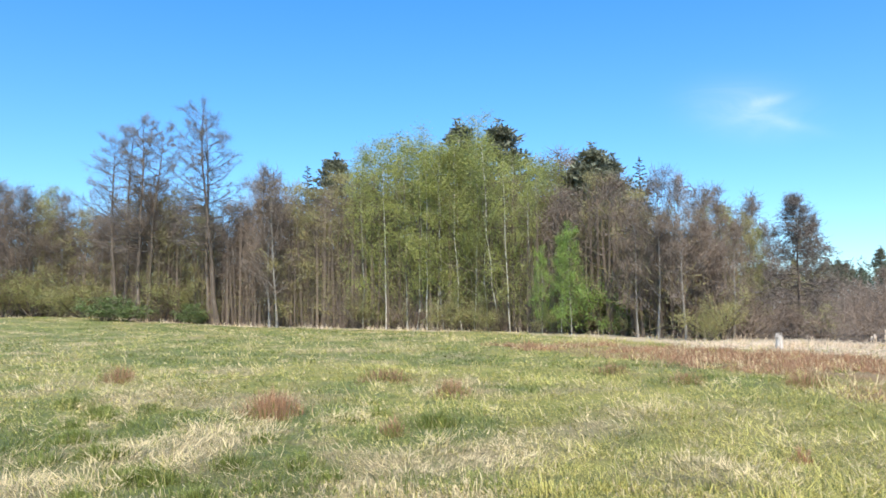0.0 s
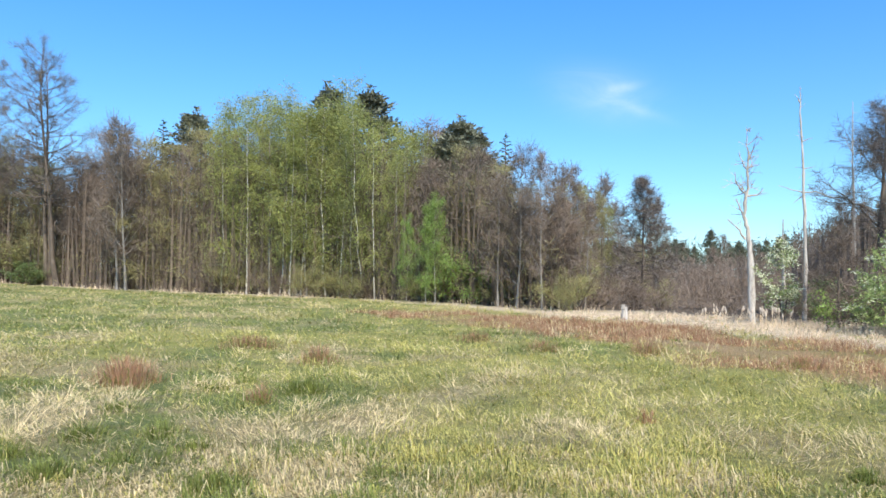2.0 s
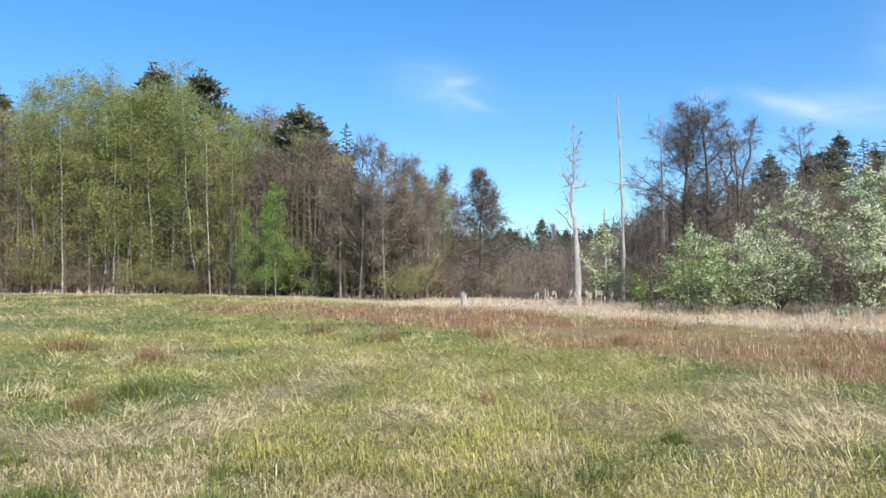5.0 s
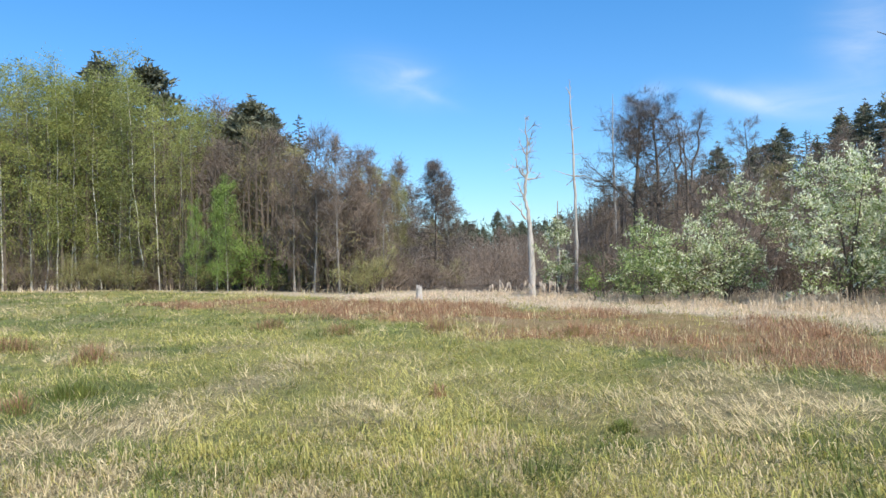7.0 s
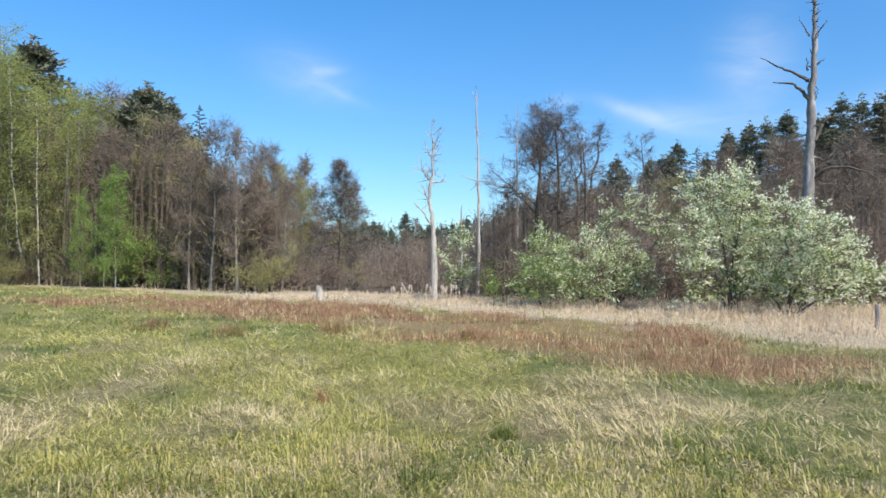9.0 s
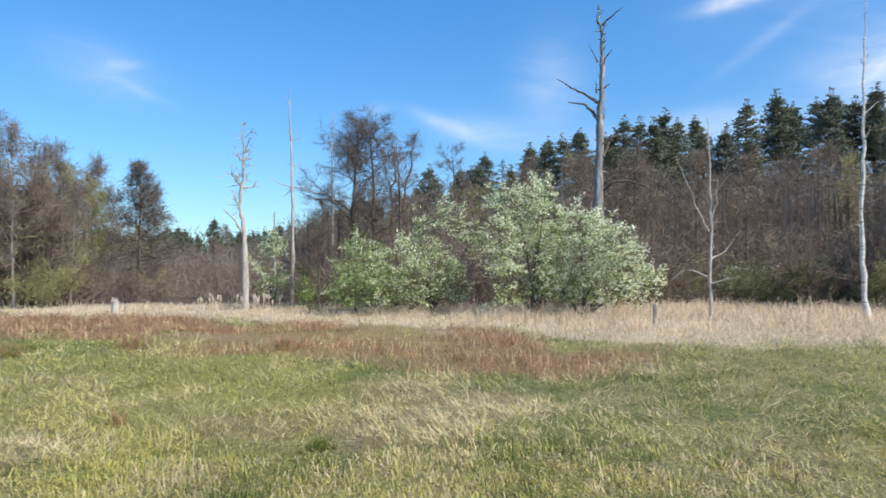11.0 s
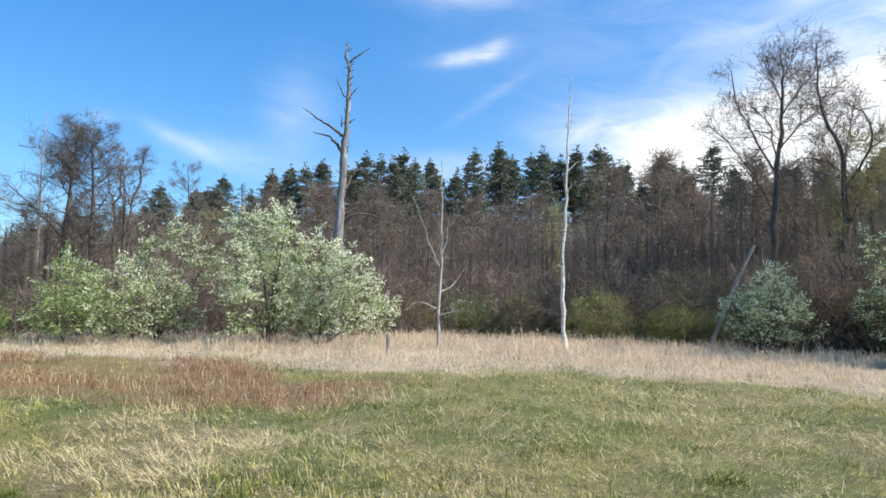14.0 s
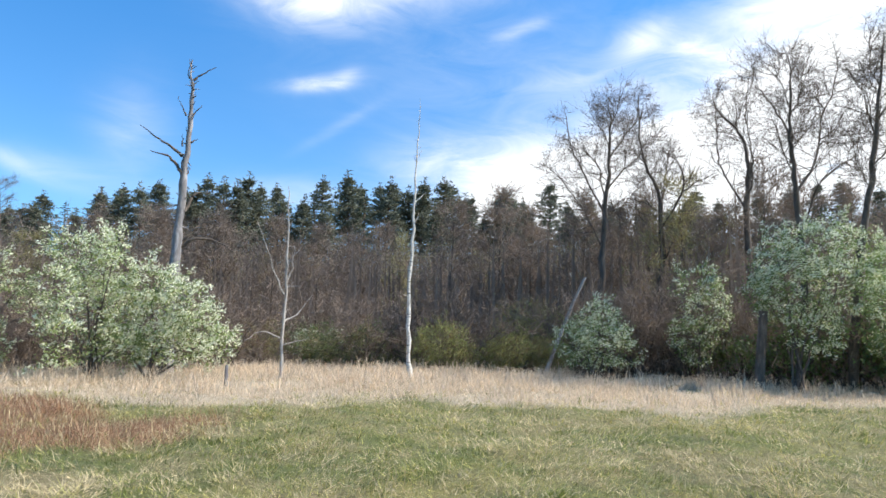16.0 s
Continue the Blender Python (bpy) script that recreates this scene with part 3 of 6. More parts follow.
def build_turf():
    """Tufts: a dozen arching blades from one foot, ever sparser and coarser with distance."""
    rng = np.random.default_rng(5)
    bufs = {"green": Buf(), "yellow": Buf(), "dead": Buf()}
    n = 46000
    r = 3.3 * (112 / 3.3) ** (rng.random(n) ** 1.12)
    a = np.radians(rng.uniform(-121, 38, n))
    x, y = -r * np.sin(a), r * np.cos(a)
    a, r = polar(x, y)
    ok = (r < edge_r(a) + 1) & (rng.random(n) > 0.8 * dry_zone(x, y)) & (rng.random(n) > 0.8 * rush_zone(x, y)) & ((r < 46) | (a > -2))
    x, y, a, r = x[ok], y[ok], a[ok], r[ok]
    g, ye, de = turf_mix(x, y)
    pick = rng.random(len(x))
    kind = np.where(pick < g, 0, np.where(pick < g + ye, 1, 2))
    # taller where lumps of growth stand, low between
    size = (1 - 0.15 * smooth(-a, 46, 66)) * (0.55 + 0.9 * drift(x, y, 0.55, 31) ** 1.4) * rng.uniform(0.6, 1.35, len(x))
    spread = (0.045 + 0.0062 * r) * rng.uniform(0.6, 1.4, len(x))
    flow = 2 * np.pi * drift(x, y, 1.1, 33)
    many = 12
    k = np.repeat(np.arange(len(x)), many)
    m = len(k)
    off = rng.normal(0, 1, (m, 2)) * spread[k][:, None] * 0.6
    stray = rng.random(m) < 0.2
    kk = np.where(stray, rng.integers(0, 3, m), kind[k])
    bx, by = x[k] + off[:, 0], y[k] + off[:, 1]
    turn = np.arctan2(off[:, 1] + 0.5 * spread[k] * np.sin(flow[k]), off[:, 0] + 0.5 * spread[k] * np.cos(flow[k])) + rng.normal(0, 0.5, m)
    rr = r[k]
    width = 0.0021 * rr ** 0.78 * rng.uniform(0.55, 1.3, m)
    tall = (0.105 + 0.0014 * rr) * size[k] * rng.uniform(0.6, 1.35, m)
    for i, (name, hh, ln, ar) in enumerate((("green", 1.4, 1.7, 0.75), ("yellow", 1.35, 2.3, 0.9), ("dead", 1.5, 3.4, 1.05))):
        q = kk == i
        near = q & (rr < 7)
        blades(bufs[name], rng, bx[near], by[near], tall[near] * hh, width[near], np.full(int(near.sum()), ln), True, None, ar, turn[near])
        q = q & (rr >= 7)
        # farther off: straight blades, some of them lying over the others
        lying = rng.random(int(q.sum())) < 0.14 + 0.2 * i
        foot = land(bx[q], by[q]) + np.where(lying, 0.03 + 0.05 * size[k][q], -0.015)
        blades(bufs[name], rng, bx[q], by[q], tall[q] * hh * np.where(lying, 1.15, 0.72), width[q] * np.where(lying, 0.85, 0.95), np.where(lying, 3.0, 0.8 + 0.4 * i), False, foot, 0.15, turn[q])
    for key, name, mat, label in (("green", "meadow_grass", M_GRASS, "fresh green meadow grass in uneven tufts"),
                                  ("yellow", "yellow_grass", M_GRASS_YELLOW, "yellow-green spring grass in broad patches"),
                                  ("dead", "dead_grass", M_THATCH, "bleached dead grass blades lying among green ones")):
        tagged(part(name, bufs[key], mat), label, "grass", kind="stuff")


def build_rushes():
    rng = np.random.default_rng(6)
    b = Buf()
    x, y = scatter(rng, 36000, 10.5, 32.0, -2, -70)
    z = rush_zone(x, y) * smooth(drift(x, y, 1.5, 41) * 0.7 + 0.4 * drift(x, y, 0.6, 42), 0.34, 0.72)
    ok = rng.random(len(x)) < z
    x, y = x[ok], y[ok]
    # each place is a small bunch of stems
    x, y = np.repeat(x, 7) + rng.normal(0, 0.09, 7 * len(x)), np.repeat(y, 7) + rng.normal(0, 0.09, 7 * len(y))
    n = len(x)
    r = np.hypot(x, y)
    blades(b, rng, x, y, (0.16 + 0.24 * drift(x, y, 0.9, 43)) * rng.uniform(0.6, 1.25, n), (0.004 + 0.0004 * r) * rng.uniform(0.6, 1.3, n), np.full(n, 1.3), False)
    pale = rng.random(n) < 0.07
    c = Buf()
    blades(c, rng, x[pale] + 0.2, y[pale], 0.25 * rng.uniform(0.6, 1.2, int(pale.sum())), (0.004 + 0.0006 * r[pale]), np.full(int(pale.sum()), 0.8), True, None, 0.4)
    tagged(part("pale_sedge", c, M_THATCH), "pale dead sedge standing between rushes", "grass", kind="stuff")
    tagged(part("rush_bed", b, M_RUSH), "reddish-brown dry rushes in a broad wet band", "rushes", kind="stuff")


def build_dry_grass():
    rng = np.random.default_rng(7)
    b = Buf()
    x, y = scatter(rng, 26000, 13.2, 33.0, -8, -121)
    z = dry_zone(x, y) * smooth(drift(x, y, 1.6, 51) + 0.4 * drift(x, y, 0.5, 52), 0.2, 0.75)
    a, r = polar(x, y)
    ok = (rng.random(len(x)) < z) & (r < edge_r(a) + 3.5)
    # bunches that fan out from one root
    k = np.repeat(np.flatnonzero(ok), 7)
    off = rng.normal(0, 0.11, (len(k), 2))
    x, y, lump = x[k] + off[:, 0], y[k] + off[:, 1], rng.uniform(0.55, 1.25, len(r))[k]
    a, r = polar(x, y)
    n = len(x)
    tall = lump * (0.6 + 0.4 * smooth(-a, 32, 56)) * (0.2 + 0.38 * smooth(r - np.interp(a, DRY_AZ, DRY_IN), 0.0, 5.5)) * (0.35 + 0.75 * drift(x, y, 0.7, 53) + 0.5 * drift(x, y, 2.3, 56))
    blades(b, rng, x, y, tall * rng.uniform(0.6, 1.3, n), (0.004 + 0.0004 * r) * rng.uniform(0.6, 1.3, n), np.full(n, 2.2), True, None, 0.6, np.arctan2(off[:, 1], off[:, 0]) + rng.normal(0, 0.5, n))
    # the thin fringe under the far trees
    x, y = scatter(rng, 60000, 33.0, 118.0, 38, -26)
    a, r = polar(x, y)
    gap = r - edge_r(a)
    ok = (gap > -1.6) & (gap < 2.2) & (rng.random(len(x)) < smooth(drift(x, y, 2.2, 54), 0.25, 0.7))
    x, y, r = x[ok], y[ok], r[ok]
    n = len(x)
    blades(b, rng, x, y, (0.25 + 0.5 * drift(x, y, 1.5, 55)) * rng.uniform(0.6, 1.2, n), 0.0009 * r, np.full(n, 0.4), False)
    tagged(part("dry_grass", b, M_STRAW), "tall bleached straw-coloured grass in front of trees", "dry grass", kind="stuff")


def rush_tussock(seed, radius, height, mat, share=0.35, count=420):
    """A mound of stems that fan out from one root."""
    rng = np.random.default_rng(seed)
    ob = thing("rush_tussock", "", "tussock", "tussocks in the meadow")
    for name, m, n in (("dry_tuft", mat, count), ("green_tuft", M_GRASS, int(count * share)), ("straw_skirt", M_THATCH, count // 2)):
        b = Buf()
        aa = rng.uniform(0, 2 * np.pi, n)
        rr = radius * (0.62 if m is not M_THATCH else 1.25) * np.sqrt(rng.random(n)) * rng.uniform(0.7, 1.3, n) * (1 + 0.4 * np.sin(3 * aa + seed) + 0.25 * np.sin(5 * aa))
        x, y = rr * np.cos(aa), rr * np.sin(aa)
        low = 0.72 if m is M_GRASS else 0.5 if m is M_THATCH else 1
        blades(b, rng, x, y, height * low * rng.uniform(0.35, 1.15, n) * (1 - 0.55 * np.minimum(rr / radius, 1) ** 2), rng.uniform(0.004, 0.009, n), 0.25 + 0.8 * rr / radius + (1.2 if m is M_THATCH else 0), True, np.zeros(n), 0.15, aa + rng.normal(0, 0.7, n))
        tagged(part(name, b, m, ob), kind="stuff")
    return ob


def build_tussocks():
    for k, (x, y, rad, h, mat, share, count, label) in enumerate([
            (-2.85, 11.3, 0.66, 0.58, M_RUSH, 0.3, 1000, "large rust-brown rush tussock standing in grass"),
            (0.02, 13.6, 0.46, 0.52, M_RUSH, 1.1, 520, "brown rush tussock with a dark green heart"),
            (-0.72, 9.5, 0.26, 0.34, M_RUSH, 1.6, 260, "small dark tussock of rush and grass"),
            (-0.15, 10.3, 0.46, 0.36, M_GRASS, 1.0, 460, "low dense green grass tussock"),
            (-1.55, 16.4, 0.95, 0.40, M_RUSH, 0.5, 620, "spread brown rush tussock among yellow grass"),
            (-8.3, 17.2, 0.65, 0.55, M_RUSH, 0.4, 480, "brown rush tussock in green grass"),
            (3.9, 7.75, 0.18, 0.24, M_RUSH, 0.3, 150, "small brown rush tussock"),
            (4.75, 5.35, 0.2, 0.24, M_GRASS, 1.0, 240, "small bright green grass tussock"),
            (7.85, -0.3, 0.28, 0.24, M_GRASS, 1.0, 320, "dark green grass tussock"),
            (-5.1, 9.6, 0.42, 0.34, M_GRASS, 1.0, 460, "dark green grass tussock"),
            (-3.0, 7.0, 0.46, 0.30, M_GRASS, 1.0, 520, "spread dark green grass tussock"),
            (-4.1, 8.2, 0.34, 0.28, M_GRASS, 1.0, 360, "dark green grass tussock"),
            (-5.6, 11.4, 0.46, 0.34, M_GRASS, 1.0, 420, "dark green grass tussock"),
            (-6.9, 12.6, 0.5, 0.36, M_GRASS, 1.0, 420, "dark green grass tussock"),
            (-1.6, 11.0, 0.4, 0.28, M_GRASS, 1.0, 360, "low dense green grass tussock"),
            (-2.1, 6.2, 0.36, 0.26, M_GRASS, 1.0, 360, "dark green grass tussock"),
            (7.3, 14.6, 0.6, 0.42, M_RUSH, 0.9, 420, "brown rush tussock with a dark green heart"),
            (5.2, 15.6, 0.6, 0.38, M_RUSH, 1.2, 420, "brown rush tussock with a dark green heart"),
            (4.0, 17.4, 0.7, 0.40, M_RUSH, 0.8, 420, "brown rush tussock in green grass"),
            (9.4, 12.2, 0.5, 0.40, M_RUSH, 0.8, 420, "brown rush tussock in green grass")]):
        ob = rush_tussock(200 + k, rad, h, mat, share, count)
        ob.matrix_basis = put(ob, x, y, sink=0.03)
        tagged(ob, label)
    rng = np.random.default_rng(41)
    for k in range(26):
        r, a = rng.uniform(5.2, 13.5), radians(rng.uniform(4, 34))
        ob = rush_tussock(260 + k, rng.uniform(0.14, 0.3) + 0.012 * r, rng.uniform(0.2, 0.34), M_GRASS, 0.5, 230)
        ob.matrix_basis = put(ob, -r * math.sin(a), r * math.cos(a), sink=0.03)
        tagged(ob, "dark green grass tussock among bleached grass")


build_turf()
build_rushes()
build_dry_grass()
build_tussocks()

# ---- trees of the woods ----


def trunk_line(rng, h, bend=0.02, n=9):
    p = np.zeros((n, 3))
    p[:, 2] = np.linspace(0, h, n)
    p[1:, :2] = np.cumsum(rng.normal(0, bend * h / n, (n - 1, 2)) * 2, axis=0)
    return p


def trunk_tube(w, path, r0, r1=0.01, sides=7):
    s = np.linspace(0, 1, len(path))
    w.buf.tube(path, r1 + (r0 - r1) * (1 - s) ** 0.9 + r0 * 0.35 * np.exp(-s * 22), sides)


def along(path, q):
    s = np.linspace(0, 1, len(path))
    return np.array([np.interp(q, s, path[:, i]) for i in range(3)])


def bare_tree(seed, name, label, category, bark_mat, twig_mat, low=0.3, reach=0.17, angle=(35, 75), twigs=2500, n1=24, group="trees of the wood", up=0.08, r=0.0085, twig_len=0.85, twig_w=0.040, stout=1.0, side_r=0.016, cone=0.55, jit=0.2):
    """A leafless tree 12 m high: trunk with limbs, and a haze of twigs."""
    def make():
        w = Wood(seed)
        h = 12.0
        path = trunk_line(w.rng, h)
        trunk_tube(w, path, h * r)
        w.pos.append(path[-3:])
        w.way.append(np.tile([0, 0, 1.0], (3, 1)))
        for k in range(n1):
            q = low + (0.97 - low) * (k + w.rng.random()) / n1
            az_, tilt = k * 2.4 + w.rng.normal(0, 0.4), radians(w.rng.uniform(*angle) * (1.15 - 0.5 * q))
            d = (math.cos(az_) * math.sin(tilt), math.sin(az_) * math.sin(tilt), math.cos(tilt))
            ln = h * reach * (cone + 1.5 * (1 - q) * min(1, (q - low) * 4 + 0.5)) * w.rng.uniform(0.7, 1.2)
            b = w.limb(stick(w.rng, along(path, q), d, ln, 4, up), h * r * (0.42 - 0.3 * q) * stout, 0.006 * stout, 3)
            w.side(b, 5, ln * 0.5, side_r, 0.8, up, sides=0)
        ob = thing(name, label, category, group)
        part("trunk", w.buf, bark_mat, ob, soft=True)
        tw = Buf()
        w.twigs(tw, twigs, twig_len, twig_w, 0.7, 0.1, jit)
        part("crown", tw, twig_mat, ob)
        return ob, h
    return make


def birch(seed, leaves=7600, low=0.28, reach=0.155, bark_mat=None, leaf_mat=None, name="birch_tree", label="", size=0.086, n1=32):
    def make():
        w = Wood(seed)
        h = 16.0
        path = trunk_line(w.rng, h, 0.032)
        trunk_tube(w, path, 0.056)
        limbs = Wood(seed + 1)
        for k in range(n1):
            q = low + (0.98 - low) * (k + w.rng.random()) / n1
            az_, tilt = k * 2.4 + w.rng.normal(0, 0.4), radians(w.rng.uniform(24, 55))
            d = (math.cos(az_) * math.sin(tilt), math.sin(az_) * math.sin(tilt), math.cos(tilt))
            ln = h * reach * (0.36 + 1.45 * (1 - q) * min(1, (q - low) * 3 + 0.45)) * w.rng.uniform(0.7, 1.25)
            b = limbs.limb(stick(w.rng, along(path, q), d, ln, 5, -0.05), 0.05 * (1.15 - q), 0.006, 3)
            limbs.side(b, 5, ln * 0.55, 0.016, 0.8, -0.16, sides=0)
        ob = thing(name, label or "birch with white trunk and fresh green leaves", "tree", "trees of the wood")
        part("trunk", w.buf, bark_mat or M_BIRCH_DULL, ob, soft=True)
        part("branchwork", limbs.buf, M_BARK, ob, "thin dark branches")
        lf = Buf()
        tips, d = limbs.twigs(lf, leaves // 5, 0.8, 0.018, 0.5, -0.7, 0.12)
        limbs.tufts(lf, tips, size)
        limbs.tufts(lf, limbs.spots(leaves - leaves // 5, 0.33) - [0, 0, 0.1], size)
        part("crown", lf, leaf_mat or M_LEAF_BIRCH, ob)
        return ob, h
    return make


def pine(seed, low=0.5, reach=0.17, blunt=0.68, needles=8, label="tall pine with dark green needles in ragged tiers"):
    """Whorls of boughs that carry flat plates of needles; the crown rounds off to a blunt point."""
    def make():
        w = Wood(seed)
        rng = w.rng
        h = 15.0
        path = trunk_line(rng, h, 0.02)
        trunk_tube(w, path, 0.17, 0.03)
        at, size = [path[-1] + [0, 0, 0.35], path[-1], path[-1] - [0, 0, 0.35], path[-1] - [0, 0, 0.7], path[-1] - [0, 0, 1.0]], [0.16, 0.3, 0.42, 0.5, 0.6]
        whorls = 17
        for i in range(whorls):
            u = (i + 0.3 * rng.random()) / whorls
            q = low + (0.97 - low) * u
            full = (0.55 + 1.8 * u) if u < 0.25 else ((1 - u) / 0.75) ** blunt
            for k in range(5):
                if rng.random() < 0.16:
                    continue
                az_, rise = k * 1.257 + i * 0.7 + rng.normal(0, 0.25), -0.05 + 0.75 * u + rng.normal(0, 0.12)
                ln = h * reach * full * rng.uniform(0.55, 1.2)
                b = w.limb(stick(rng, along(path, q), (math.cos(az_), math.sin(az_), rise), ln, 3, 0.05), 0.05, 0.012, 0, 0)
                m = 4 + int(ln * 2.4)
                at += [along(b, t_) for t_ in rng.uniform(0.35, 1.0, m)]
                size += list(rng.uniform(0.3, 0.58, m))
        at, size = np.array(at), np.array(size)
        ob = thing("pine_tree", label, "tree", "pines of the wood")
        part("trunk", w.buf, M_PINE, ob, soft=True)
        k = np.repeat(np.arange(len(at)), needles)
        n = len(k)
        o = unit(rng.normal(0, 1, (n, 3)))
        p = at[k] + o * size[k][:, None] * rng.uniform(0.1, 1.0, (n, 1)) * [1, 1, 0.45]
        d = unit(o * [1, 1, 0.5] + rng.normal(0, 0.5, (n, 3)) + [0, 0, 0.3]) * rng.uniform(0.18, 0.40, (n, 1))
        e = unit(np.cross(d, rng.normal(0, 1, (n, 3)))) * 0.068
        b = Buf()
        b.shards(p - e, p + e, p + d)
        part("crown", b, M_NEEDLE, ob)
        return ob, h
    return make


def spruce(seed, label="dark pointed spruce rising above the wood"):
    def make():
        w = Wood(seed)
        h = 15.0
        path = trunk_line(w.rng, h, 0.006)
        trunk_tube(w, path, 0.15)
        b = Buf()
        for k in range(95):
            q = 0.1 + 0.89 * k / 95
            az_ = k * 2.4 + w.rng.normal(0, 0.3)
            ln = h * 0.19 * (1.04 - q) ** 0.85 * w.rng.uniform(0.75, 1.15)
            d = (math.cos(az_), math.sin(az_), 0.25 - 0.45 * (1 - q))
            line = w.limb(stick(w.rng, along(path, q), d, ln, 4, 0.03, 0.06), 0.02, 0.005, 0, 0)
            n = int(14 + 26 * (1 - q))
            s = w.rng.uniform(0.1, 1.0, n)
            p = np.stack([np.interp(s, np.linspace(0, 1, 5), line[:, i]) for i in range(3)], 1)
            o = unit(np.stack([-np.sin(az_) * np.sign(w.rng.normal(0, 1, n)) + np.cos(az_) * 0.8, np.cos(az_) * np.sign(w.rng.normal(0, 1, n)) + np.sin(az_) * 0.8, w.rng.normal(-0.45, 0.25, n)], 1))
            o = o * w.rng.uniform(0.22, 0.5, (n, 1)) * (0.5 + 0.7 * (1 - q))
            e = unit(np.cross(o, w.rng.normal(0, 1, (n, 3)))) * 0.06
            b.shards(p - e, p + e, p + o)
        ob = thing("spruce_tree", label, "tree", "spruces of the wood")
        part("trunk", w.buf, M_PINE, ob, soft=True)
        part("crown", b, M_SPRUCE, ob)
        return ob, h
    return make


def shrub(seed, name, label, leaf_mat, twig_mat, leaves=2600, stems=14, size=0.10, splay=0.8, twigs=1400, twig_w=0.022):
    """A many-stemmed bush 3 m high."""
    def make():
        w = Wood(seed)
        h = 3.0
        for k in range(stems):
            az_, tilt = k * 2.4 + w.rng.normal(0, 0.4), radians(w.rng.uniform(4, 62)) * splay
            d = (math.cos(az_) * math.sin(tilt), math.sin(az_) * math.sin(tilt), math.cos(tilt))
            ln = h * w.rng.uniform(0.62, 0.98)
            foot = np.array([math.cos(az_) * 0.15, math.sin(az_) * 0.15, 0])
            b = w.limb(stick(w.rng, foot, d, ln, 6, 0.04), 0.03, 0.006, 4, 0.5)
            w.side(b, 7, ln * 0.45, 0.013, 0.85, 0.05, 0.25, sides=0)
        ob = thing(name, label, "shrub", "shrubs")
        part("stool", w.buf, M_BARK, ob, soft=True)
        if twigs:
            tw = Buf()
            w.twigs(tw, twigs, 0.45, twig_w, 0.7, 0.1, 0.1)
            part("crown", tw, twig_mat, ob)
        if leaves:
            lf = Buf()
            w.tufts(lf, w.spots(leaves, 0.17), size, 0.48)
            part("foliage", lf, leaf_mat, ob)
        return ob, h
    return make


